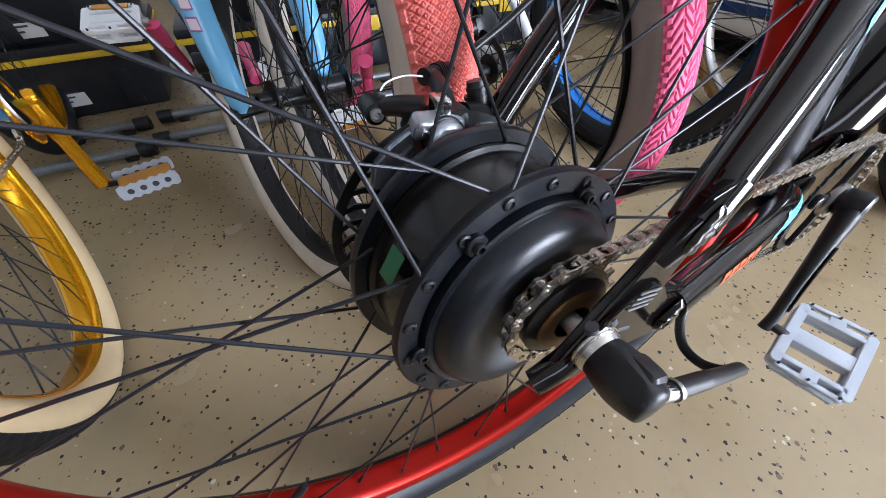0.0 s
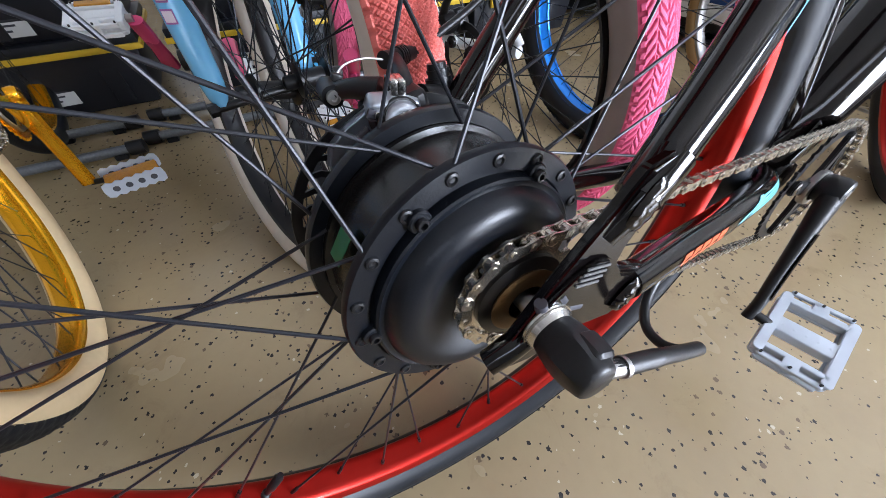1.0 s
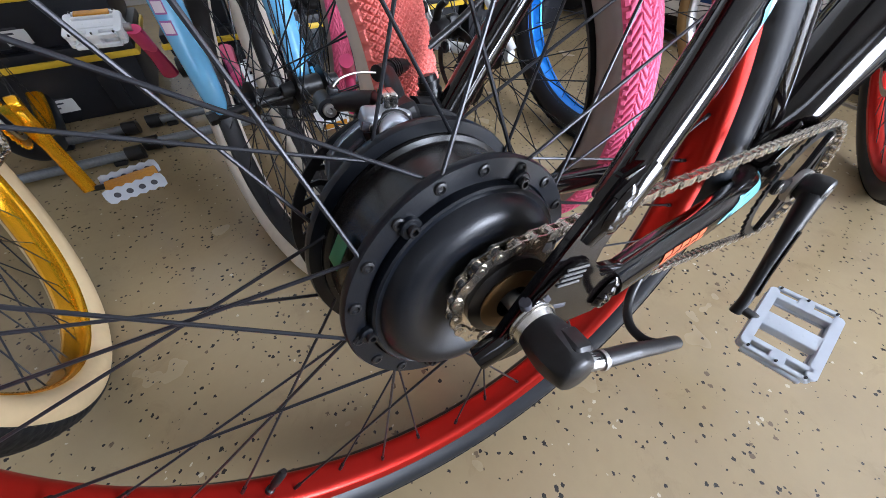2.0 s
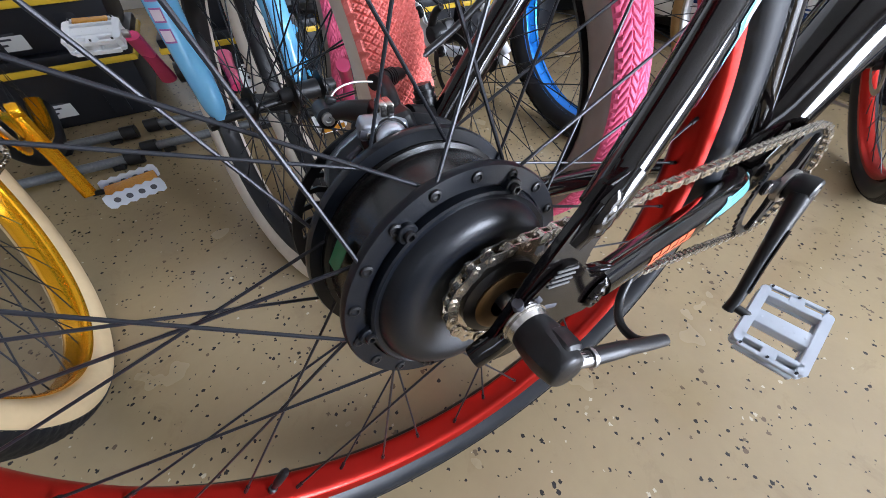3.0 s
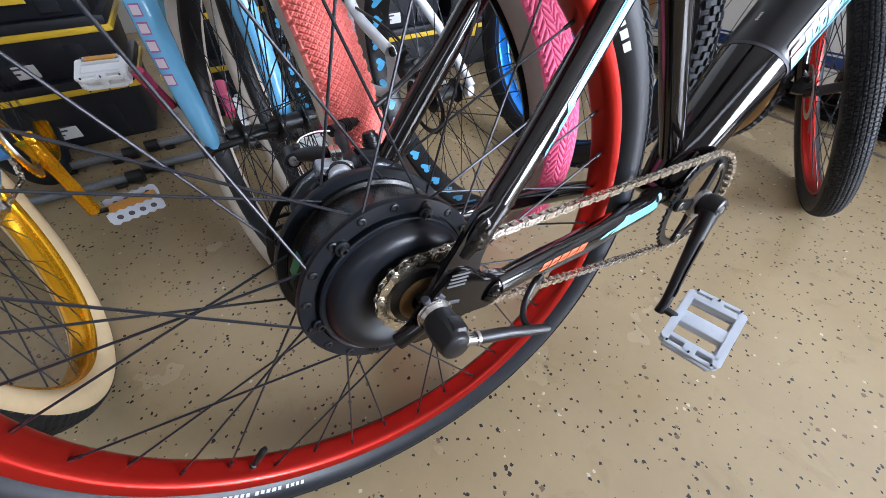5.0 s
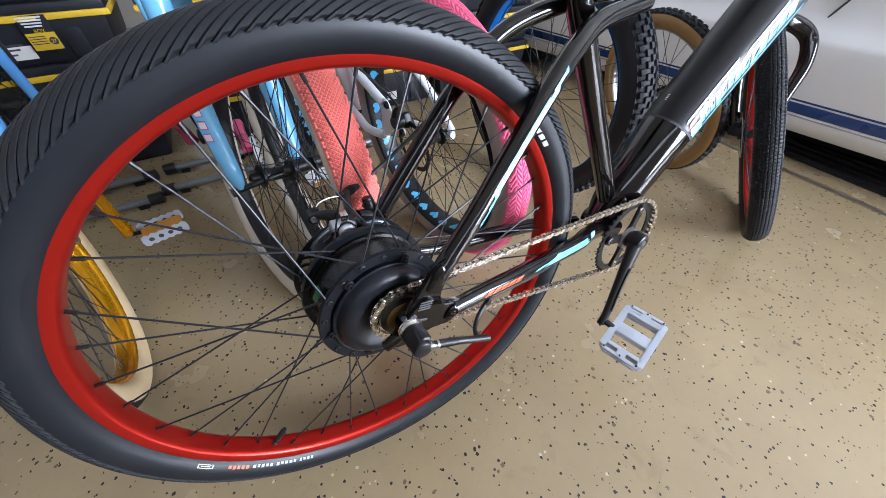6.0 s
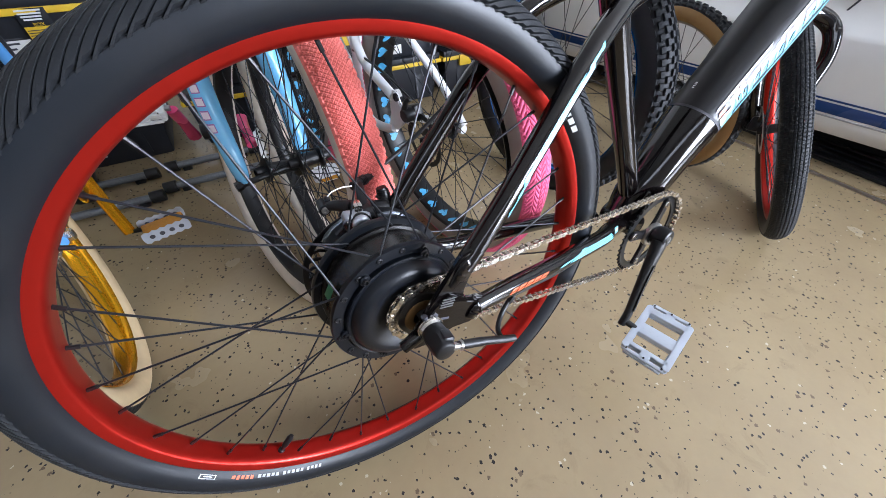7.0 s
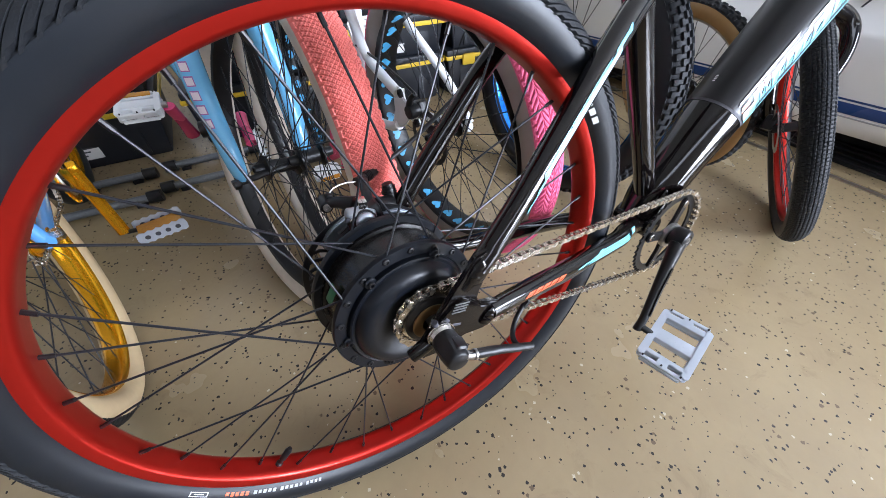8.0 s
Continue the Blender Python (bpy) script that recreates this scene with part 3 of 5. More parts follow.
    part("weld", weld_bead(0.028, 0.020, 0.0036, 4), BLACK_GLOSS, ss, "rippled black weld bead", m=pose(0.0625, -0.0840, 0.0770, 8, -58, 0))
    part("socket", tube("socket", [(0.046, -0.0790, 0.0610), (0.0640, -0.0785, 0.0800), (0.0800, -0.0745, 0.0930)], [0.0060, 0.0098, 0.0112], 20), BLACK_GLOSS, ss)
    cs_path = [(0.076, -0.0815, 0.0160), (0.140, -0.0690, 0.0050), (0.214, -0.0550, -0.0090), (0.300, -0.0360, -0.0260), (0.365, -0.0170, -0.0440), (0.410, 0.0030, -0.0580), (0.480, 0.0300, -0.0880)]
    cs_rad = [0.0100, 0.0115, 0.0124, 0.0134, 0.0142, 0.0148, 0.0150]
    cs = part("chain_stay", tube("chain_stay", cs_path, cs_rad, 18, 8), BLACK_GLOSS, f, "gloss black chain stay with orange and cyan decals")
    for s0, s1, a0, a1, lift, mt in ((0.40, 0.70, 8, 16, 0.0005, DECAL_CYAN), (0.37, 0.70, 18, 26, 0.0005, DECAL_CYAN), (0.42, 0.69, 28, 36, 0.0005, DECAL_CYAN), (0.45, 0.69, 38, 46, 0.0005, DECAL_CYAN), (0.355, 0.385, 12, 24, 0.0007, DECAL_CYAN), (0.44, 0.46, 18, 52, 0.0007, DECAL_CYAN), (0.76, 0.83, 20, 52, 0.0005, DECAL_CYAN), (0.77, 0.82, 32, 42, 0.0008, DECAL_WHITE)):
        part("decal", wrap("decal", cs_path, cs_rad, s0, s1, a0, a1, lift, 0.03), mt, cs)
    for k in range(5):
        part("decal", wrap("decal", cs_path, cs_rad, 0.128 + 0.033 * k, 0.155 + 0.033 * k, 2, 30, 0.0005, 0.02), DECAL_ORANGE, cs, "orange decal block")
        part("decal_slit", wrap("decal_slit", cs_path, cs_rad, 0.135 + 0.033 * k, 0.147 + 0.033 * k, 10, 18, 0.0008, 0.02, 3), BLACK_GLOSS, cs)
    part("weld", weld_bead(0.024, 0.015, 0.0034, 4), BLACK_GLOSS, cs, "rippled black weld bead", m=pose(0.0720, -0.0868, 0.0130, 0, -50, 0))
    part("seat_stay", tube("seat_stay", [(0.036, 0.062, 0.075), (0.0639, 0.0656, 0.1068), (0.1167, 0.0699, 0.1644), (0.1755, 0.0756, 0.2241), (0.2561, 0.0782, 0.2819), (0.374, 0.0697, 0.3083), (0.4485, 0.0584, 0.3233)], 0.0115, 18, 8), BLACK_GLOSS, f)
    part("chain_stay", tube("chain_stay", [(0.060, 0.064, 0.010), (0.1273, 0.0694, -0.0155), (0.2311, 0.0825, -0.0407), (0.3637, 0.0971, -0.0740), (0.4716, 0.0861, -0.1018)], [0.009, 0.0115, 0.0135, 0.0142, 0.015], 18, 8), BLACK_GLOSS, f)
    part("dropout", plate("dropout", [(-0.014, 0.0), (0.0, 0.03), (0.03, 0.075), (0.045, 0.07), (0.05, 0.03), (0.07, 0.012), (0.05, -0.008), (0.0, -0.016)], 0.066, 0.072), BLACK_GLOSS, f)
    part("seat_tube", tube("seat_tube", [(0.513, 0.047, -0.060), (0.482, 0.047, 0.009), (0.413, 0.047, 0.148), (0.367, 0.047, 0.245), (0.316, 0.047, 0.355)], 0.0172, 22), BLACK_GLOSS, f, "gloss black seat tube")
    part("top_tube", tube("top_tube", [(0.356, 0.047, 0.319), (0.472, 0.047, 0.323), (0.610, 0.047, 0.344), (0.911, 0.047, 0.408)], 0.019, 20), BLACK_GLOSS, f)
    part("bottom_bracket", lathe("bottom_bracket", [(0.0, -0.036), (0.021, -0.036), (0.022, -0.034), (0.022, 0.034), (0.021, 0.036), (0.0, 0.036)], 32), BLACK_GLOSS, f, m=Matrix.Translation((0.503, 0.047, -0.0900)))
    dt_path = [(0.499, 0.047, -0.081), (0.532, 0.047, -0.026), (0.608, 0.047, 0.073), (0.684, 0.047, 0.159)]
    dt = part("down_tube", tube("down_tube", dt_path, [0.032, 0.0416, 0.0468, 0.0471], 32), BLACK_GLOSS, f, "gloss black down tube with battery inside")
    bc_path = [(0.6190, 0.047, 0.0860), (0.6860, 0.047, 0.1620), (0.7900, 0.047, 0.2740), (0.9050, 0.047, 0.3926)]
    part("battery_cover", tube("battery_cover", bc_path, 0.0480, 32), BLACK_SATIN, dt, "satin black battery cover")
    part("seam", tube("seam", [(0.6162, 0.047, 0.0828), (0.6190, 0.047, 0.0860)], 0.0477, 32, cap=False), PRINT, dt)
    for k in range(4):
        part("charge_light", wrap("charge_light", bc_path, 0.0480, 0.100 + 0.011 * k, 0.105 + 0.011 * k, 100, 105, 0.0006, 0, 2), DECAL_WHITE, dt)
    # jagged graphic low on the tube's side: pale outlined blocks with a cyan core, a cyan tail and a fine line over and under it
    rnd = random.Random(5)
    for k in range(13):
        u = 0.10 + 0.042 * k
        lo, hi = 0 + rnd.uniform(-3, 3), 24 + rnd.uniform(-4, 5)
        part("decal", wrap("decal", bc_path, 0.0480, u, u + 0.036, lo, hi, 0.0005, 0.03, 3), DECAL_CYAN, dt)
        part("decal", wrap("decal", bc_path, 0.0480, u + 0.006, u + 0.011, lo + 3, hi - 3, 0.0009, 0.03, 3), DECAL_WHITE, dt)
        if k % 3:
            part("decal", wrap("decal", bc_path, 0.0480, u + 0.018, u + 0.030, lo + 8, hi - 8, 0.0009, 0.03, 3), BLACK_GLOSS, dt)
    for u0, u1, a0, a1, mt in ((0.03, 0.40, 31, 35, DECAL_WHITE), (0.10, 0.66, -7, -4, DECAL_CYAN), (0.0, 0.09, -8, 8, DECAL_CYAN), (0.0, 0.05, 0, 15, DECAL_WHITE), (0.02, 0.08, 18, 26, DECAL_ORANGE), (0.05, 0.10, 8, 14, DECAL_WHITE), (0.66, 0.78, 22, 30, DECAL_ORANGE), (0.44, 0.62, 27, 30, DECAL_WHITE)):
        part("decal", wrap("decal", bc_path, 0.0482, max(u0, 0.003), u1, a0, a1, 0.0011, 0.02), mt, dt)
    part("weld", weld_bead(0.034, 0.011, 0.0050, 6), BLACK_GLOSS, dt, "rippled black weld bead", m=pose(0.5020, 0.0150, -0.0300, 0, -60, 0))
    part("head_tube", tube("head_tube", [(0.9336, 0.047, 0.2978), (0.8932, 0.047, 0.4249)], 0.0277, 24), BLACK_GLOSS, f)


frame_parts(ebike)

# crank set
BBX, BBZ = 0.503, -0.0885
RING = pose(BBX, -0.012, BBZ, 0, 0, 5)
ring = part("chainring", gear_disc("chainring", 42, 0.0775, 0.0825, -0.0015, 0.0015, 0.0655), BLACK_SATIN, ebike, "black chainring on a four-arm spider", m=RING)


def spider_arm():
    """A forged arm that widens from the boss to a round bolt eye."""
    out = [(0.012, -0.014), (0.030, -0.0085), (0.050, -0.0090)] + arc(0.061, 0, 0.0105, -70, 70, 7) + [(0.050, 0.0090), (0.030, 0.0085), (0.012, 0.014)]
    return plate("spider_arm", out, -0.0075, -0.0015, 0.0014)


for k in range(4):
    a = 72 + 90 * k
    arm = part("spider_arm", spider_arm(), BLACK_SATIN, ring, m=pose(0, 0, 0, 0, -a, 0))
    part("ring_bolt", lathe("ring_bolt", [(0.0, -0.0062), (0.0026, -0.0062), (0.0030, -0.0088), (0.0060, -0.0088), (0.0068, -0.0078), (0.0068, -0.004)], 18), CHROME, ring, "bright chainring bolt", m=Matrix.Translation((0.060 * math.cos(radians(a)), 0, 0.060 * math.sin(radians(a)))))
CB = (0.4985, 0, -0.0820)
crank = part("crank_arm", tube("crank_arm", [(0.4970, -0.0430, -0.0850), (0.4800, -0.0500, -0.1260), (0.4590, -0.0590, -0.1780), (0.4400, -0.0680, -0.2250), (0.4285, -0.0700, -0.2500)], [0.0170, 0.0135, 0.0108, 0.0100, 0.0102], 20, 8, 0.75), BLACK_SATIN, ebike, "satin black forged crank arm")
part("crank_boss", lathe("crank_boss", [(0.0, -0.0515), (0.0080, -0.0515), (0.0105, -0.0535), (0.0150, -0.0535), (0.0175, -0.0515), (0.0190, -0.0440), (0.0185, -0.0320), (0.0150, -0.0240), (0.010, -0.020)], 36), BLACK_SATIN, crank, m=Matrix.Translation(CB) @ pose(0, 0, 0, 0, 0, 6))
part("crank_bolt", lathe("crank_bolt", [(0.0, -0.0505), (0.0030, -0.0505), (0.0036, -0.0535), (0.0062, -0.0540), (0.0070, -0.0525), (0.0070, -0.050)], 24), STEEL, crank, "bright crank bolt", m=Matrix.Translation(CB) @ pose(0, 0, 0, 0, 0, 6))
part("spindle_ring", lathe("spindle_ring", [(0.0165, -0.0180), (0.0225, -0.0180), (0.0235, -0.0210), (0.0225, -0.0260), (0.0165, -0.0265)], 36), STEEL, crank, "bright bearing ring", m=Matrix.Translation((BBX - 0.002, 0, BBZ + 0.003)))
part("arm_groove", tube("arm_groove", [(0.4780, -0.0610, -0.1260), (0.4590, -0.0680, -0.1740), (0.4420, -0.0755, -0.2160)], [0.0035, 0.0030, 0.0026], 8, 6, 0.5), BLACK_GLOSS, crank)


def cage_face(half_w, half_l, end, z0, z1):
    """One open face of a pedal: outer rim with clipped corners, and ribs along the axle with slots between them."""
    bm = bmesh.new()

    def bar(x0, x1, y0, y1, cut=0.0):
        pts = [(x0 + cut, y0), (x1 - cut, y0), (x1, y0 + cut), (x1, y1 - cut), (x1 - cut, y1), (x0 + cut, y1), (x0, y1 - cut), (x0, y0 + cut)] if cut else [(x0, y0), (x1, y0), (x1, y1), (x0, y1)]
        lo, hi = [bm.verts.new((x, y, z0)) for x, y in pts], [bm.verts.new((x, y, z1)) for x, y in pts]
        n = len(pts)
        bm.faces.new(lo[::-1])
        bm.faces.new(hi)
        for k in range(n):
            bm.faces.new((lo[k], lo[(k + 1) % n], hi[(k + 1) % n], hi[k]))

    for sx in (-1, 1):
        x = sx * (half_w - end / 2)
        bar(x - end / 2, x + end / 2, -half_l + 0.006, half_l - 0.006, 0.004)
    for sy in (-1, 1):
        bar(-half_w + 0.008, half_w - 0.008, sy * (half_l - 0.0035) - 0.0035, sy * (half_l - 0.0035) + 0.0035, 0.002)
        bar(-half_w + 0.006, half_w - 0.006, sy * (half_l - 0.0195) - 0.0040, sy * (half_l - 0.0195) + 0.0040)
        bar(-0.009, 0.009, sy * (half_l - 0.0110) - 0.0075, sy * (half_l - 0.0110) + 0.0075)
    bmesh.ops.bevel(bm, geom=bm.edges[:], offset=0.0009, segments=2, affect="EDGES")
    return bm


def pedal(parent, name, centre, u, v, body, w, l, thick, label):
    """A flat alloy pedal: two open faces joined by webs, a middle bar round the axle, and grip pins. u is along the axle, v fore and aft."""
    u, v = Vector(u).normalized(), Vector(v)
    v = (v - u * v.dot(u)).normalized()
    n = u.cross(v)
    if n.z < 0:
        v, n = -v, -n
    m = Matrix.Translation(centre) @ Matrix((u, v, n)).transposed().to_4x4()
    half_w, half_l, end = w / 2, l / 2, 0.0125
    face = thick * 0.28
    cage = part(name, cage_face(half_w, half_l, end, thick / 2 - face, thick / 2), body, parent, label, m=m)
    part("under_face", cage_face(half_w * 0.985, half_l * 0.985, end, -thick / 2, -thick / 2 + face), body, cage)
    for sx in (-1, 1):
        part("end_web", rounded_box("end_web", end * 0.75, l - 0.020, thick * 0.8, 0.0015), body, cage, m=pose(sx * (half_w - end * 0.5), 0, 0))
    for sy in (-1, 1):
        part("rib_web", rounded_box("rib_web", w - 0.016, 0.0045, thick * 0.7, 0.001), body, cage, m=pose(0, sy * (half_l - 0.0205), 0))
        part("post", rounded_box("post", 0.014, 0.012, thick * 0.7, 0.0012), body, cage, m=pose(0, sy * (half_l - 0.0100), 0))
    sleeve = part("axle_sleeve", rounded_box("axle_sleeve", w * 0.95, 0.0255, thick * 0.90, 0.003, 3), body, cage)
    for k in range(5):
        part("dimple", lathe("dimple", [(0.0, 0.0004), (0.0016, 0.0002), (0.0024, -0.0006)], 10), body, sleeve, m=pose(-w * 0.30 + w * 0.15 * k, 0, thick * 0.45, 90, 0, 0))
    part("end_cap", tube("end_cap", [(half_w - 0.004, 0, 0), (half_w + 0.0012, 0, 0)], 0.0062, 16), PRINT, cage, "dark axle end")
    for sx in (-0.74, 0.0, 0.74):
        for sy in (-1, 1):
            for top in (-1, 1):
                part("grip_pin", NIPPLE_MESH, None, cage, m=pose(sx * half_w, sy * (half_l - 0.0045), top * thick * 0.5 - 0.0005) @ Matrix.Diagonal((0.0017, 0.0017, 0.0034 * top, 1)))
    return cage


pedal(ebike, "pedal", (0.4600, -0.1250, -0.2540), (0.024, -0.080, -0.006), (0.121, 0.011, 0.026), ALLOY, 0.0865, 0.124, 0.0185, "silver-grey flat alloy pedal with grip pins")
part("pedal_axle", tube("pedal_axle", [(0.4330, -0.0700, -0.2420), (0.4390, -0.0860, -0.2470), (0.4460, -0.0950, -0.2520)], [0.0068, 0.0062, 0.0058], 14), BLACK_SATIN, ebike, "black pedal axle")


def chain_path(c0, r0, c1, r1, y0, y1):
    """Round the sprocket, along the top, round the chainring and back, as (x, y, z) at even steps of half a link."""
    c0, c1 = np.array(c0), np.array(c1)
    d = c1 - c0
    dist = np.linalg.norm(d)
    base = math.atan2(d[1], d[0])
    off = math.acos((r0 - r1) / dist)
    pts = []
    for a in np.linspace(base + off, base + 2 * math.pi - off, 40):
        pts.append((*(c0 + r0 * np.array([math.cos(a), math.sin(a)])), y0))
    for a in np.linspace(base - off, base + off, 60):
        pts.append((*(c1 + r1 * np.array([math.cos(a), math.sin(a)])), y1))
    pts = np.array(pts + [pts[0]])
    seg = np.linalg.norm(np.diff(pts[:, :2], axis=0), axis=1)
    s = np.concatenate([[0], np.cumsum(seg)])
    n = 2 * int(round(s[-1] / 0.0254))
    at = np.linspace(0, s[-1], n, endpoint=False)
    return [(np.interp(q, s, pts[:, 0]), np.interp(q, s, pts[:, 2]), np.interp(q, s, pts[:, 1])) for q in at]


def link_outline(p, waist):
    r = 0.0043
    out = arc(0, 0, r, 60, 300, 7) + [(p / 2, -waist)] + arc(p, 0, r, 240, 480, 7) + [(p / 2, waist)]
    return out


def bike_chain(parent, path, label):
    p0 = path[0]
    chain = part("chain", tube("chain_pin", [(p0[0], p0[1] - 0.004, p0[2]), (p0[0], p0[1] + 0.004, p0[2])], 0.0018, 8), CHAIN, parent, label)
    p = 0.0127
    outer = bpy.data.meshes.new("outer_link")
    bm = bmesh.new()
    for y0, y1 in ((-0.0040, -0.0030), (0.0030, 0.0040)):
        b2 = plate("l", link_outline(p, 0.0031), y0, y1, 0)
        me = bpy.data.meshes.new("tmp")
        b2.to_mesh(me)
        b2.free()
        bm.from_mesh(me)
    for x in (0, p):
        for f, r, hy in (("pin", 0.0019, 0.0047), ("roller", 0.0038, 0.0018)):
            bmesh.ops.create_cone(bm, cap_ends=True, segments=10, radius1=r, radius2=r, depth=2 * hy, matrix=Matrix.Translation((x, 0, 0)) @ Matrix.Rotation(math.pi / 2, 4, "X"))
    bm.to_mesh(outer)
    bm.free()
    inner = bpy.data.meshes.new("inner_link")
    bm = bmesh.new()
    for y0, y1 in ((-0.0028, -0.0019), (0.0019, 0.0028)):
        b2 = plate("l", link_outline(p, 0.0033), y0, y1, 0)
        me = bpy.data.meshes.new("tmp")
        b2.to_mesh(me)
        b2.free()
        bm.from_mesh(me)
    bm.to_mesh(inner)
    bm.free()
    for me in (outer, inner):
        me.materials.append(CHAIN)
    n = len(path)
    for i in range(n):
        a, b = Vector(path[i]), Vector(path[(i + 1) % n])
        x = (b - a).normalized()
        y = (Vector((0, 1, 0)) - x * x.y).normalized()
        z = x.cross(y)
        m = Matrix.Translation(a) @ Matrix((x, y, z)).transposed().to_4x4()
        k = part("chain_link", outer if i % 2 == 0 else inner, None, chain)
        k.matrix_local = m
    return chain


bike_chain(ebike, chain_path((AX.x, AX.z), 0.0365, (BBX, BBZ), 0.0805, -0.0578, -0.0120), "silvery steel roller chain")

# rear disc brake
RC = Vector((-0.006, 0.006, 0.0150))
rot = part("brake_rotor", lathe("brake_rotor", [(0.0910, 0.0455), (0.0985, 0.0455), (0.0990, 0.0465), (0.0985, 0.0475), (0.0910, 0.0475)], 96, True), BLACK_SATIN, ebike, "black vented brake rotor", m=Matrix.Translation(RC) @ Matrix.Diagonal((0.88, 1, 0.88, 1)))
part("rotor_ring", lathe("rotor_ring", [(0.066, 0.0455), (0.0750, 0.0455), (0.0750, 0.0475), (0.066, 0.0475)], 72, True), BLACK_SATIN, rot)
WEB = plate("rotor_web", [(0.0735, -0.0022), (0.084, 0.0012), (0.0925, 0.0085), (0.0945, 0.0055), (0.086, -0.0030), (0.0745, -0.0062)], 0.0455, 0.0475, 0)
WEB_MESH = bpy.data.meshes.new("rotor_web")
WEB.to_mesh(WEB_MESH)
WEB.free()
WEB_MESH.materials.append(BLACK_SATIN)
for k in range(36):
    part("rotor_web", WEB_MESH, None, rot, m=pose(0, 0, 0, 0, 10 * k, 0))
for k in range(6):
    a = radians(60 * k + 10)
    part("rotor_arm", tube("rotor_arm", [(0.03 * math.cos(a - 0.5), 0.0465, 0.03 * math.sin(a - 0.5)), (0.069 * math.cos(a), 0.0465, 0.069 * math.sin(a))], 0.004, 8), BLACK_SATIN, rot)
SILVER = mat("cast_silver_alloy", (0.46, 0.49, 0.54), 0.30, metal=0.9, vary=0.08, scale=90, bump=0.05, bscale=300)
CAL = pose(-0.006, 0.058, 0.0890, 0, -12, 0)
CI = CAL.inverted()
cal = part("brake_caliper", rounded_box("brake_caliper", 0.042, 0.030, 0.026, 0.008, 3), BLACK_SATIN, ebike, "black and silver mechanical disc brake caliper", m=CAL)


def cb(*q):
    return tuple(CI @ Vector(q))


def facing(x, y, z, tip=0, turn=0):
    """A place on the caliper for a turned piece whose face looks out along -y, tipped up by some degrees."""
    return CI @ pose(x, y, z, -tip, 0, turn)


part("silver_body", rounded_box("silver_body", 0.036, 0.016, 0.0125, 0.0035, 3, 0.86), SILVER, cal, "cast silver caliper body", m=CI @ pose(-0.0100, 0.0480, 0.0975, 18, 8, 0))
part("piston_barrel", lathe("piston_barrel", [(0.0, 0.0), (0.0122, 0.0), (0.0132, 0.0012), (0.0132, 0.026), (0.0, 0.026)], 32), BLACK_SATIN, cal, m=facing(-0.0080, 0.0375, 0.0915, 14))
part("caliper_cover", lathe("caliper_cover", [(0.0, -0.0034), (0.0060, -0.0032), (0.0098, -0.0022), (0.0112, -0.0006), (0.0112, 0.004)], 32), SILVER, cal, "domed silver caliper cap", m=facing(-0.0080, 0.0370, 0.0915, 14))
part("window", rounded_box("window", 0.0110, 0.003, 0.0060, 0.0014), PRINT, cal, m=CI @ pose(-0.0235, 0.0405, 0.0965, 10, 24, 0))
part("body_bolt", lathe("body_bolt", [(0.0, -0.003), (0.0022, -0.003), (0.0026, -0.002), (0.0026, 0.004)], 14), CHROME, cal, m=facing(-0.0225, 0.0400, 0.0965))
for dx, h in ((-0.0085, 0.0135), (-0.0035, 0.0120)):
    part("pinch_plate", rounded_box("pinch_plate", 0.0048, 0.013, h * 1.15, 0.0012), CHROME, cal, "bright pinch plate", m=CI @ pose(dx, 0.0520, 0.1050, 8, 4, 0))
part("caliper_arm", tube("caliper_arm", [cb(-0.012, 0.064, 0.1020), cb(-0.026, 0.074, 0.1035), cb(-0.040, 0.084, 0.1010)], [0.0100, 0.0078, 0.0062], 16, 8, 0.8), BLACK_SATIN, cal, "black actuating arm")
part("arm_end", tube("arm_end", [cb(-0.0400, 0.0765, 0.1000), cb(-0.0400, 0.0930, 0.1020)], 0.0074, 18), BLACK_SATIN, cal)
part("arm_bolt", lathe("arm_bolt", [(0.0, -0.0012), (0.0018, -0.0012), (0.0022, -0.0030), (0.0040, -0.0030), (0.0046, -0.0020), (0.0046, 0.002)], 16), STEEL, cal, m=facing(-0.0400, 0.0765, 0.1000))
part("cable_clamp", rounded_box("cable_clamp", 0.0070, 0.008, 0.0085, 0.0018), BLACK_SATIN, cal, m=CI @ pose(-0.0340, 0.0865, 0.1070, 0, 20, 0))
part("adapter", plate("adapter", [(-0.062, 0.062), (-0.058, 0.076), (-0.046, 0.086), (-0.030, 0.094), (-0.016, 0.093), (-0.012, 0.084), (-0.026, 0.078), (-0.040, 0.070), (-0.050, 0.060), (-0.058, 0.056)], -0.003, 0.005, 0.002), SILVER, cal, "grey cast mounting bracket", m=CI @ Matrix.Translation((0.004, 0.050, 0.005)))
part("adapter_slot", tube("adapter_slot", [cb(-0.0380, 0.0468, 0.0815), cb(-0.0280, 0.0468, 0.0875)], 0.0021, 10), PRINT, cal)
part("mount_bracket", plate("mount_bracket", [(0.008, 0.082), (0.018, 0.090), (0.034, 0.088), (0.048, 0.079), (0.054, 0.070), (0.046, 0.070), (0.030, 0.075), (0.012, 0.072)], 0.048, 0.055, 0.0016), SILVER, cal, "grey cast mounting bracket", m=CI)
for x, z in ((0.022, 0.0825), (0.034, 0.0795)):
    part("bracket_slot", tube("bracket_slot", [cb(x - 0.003, 0.0476, z + 0.001), cb(x + 0.003, 0.0476, z - 0.001)], 0.0018, 10), PRINT, cal)
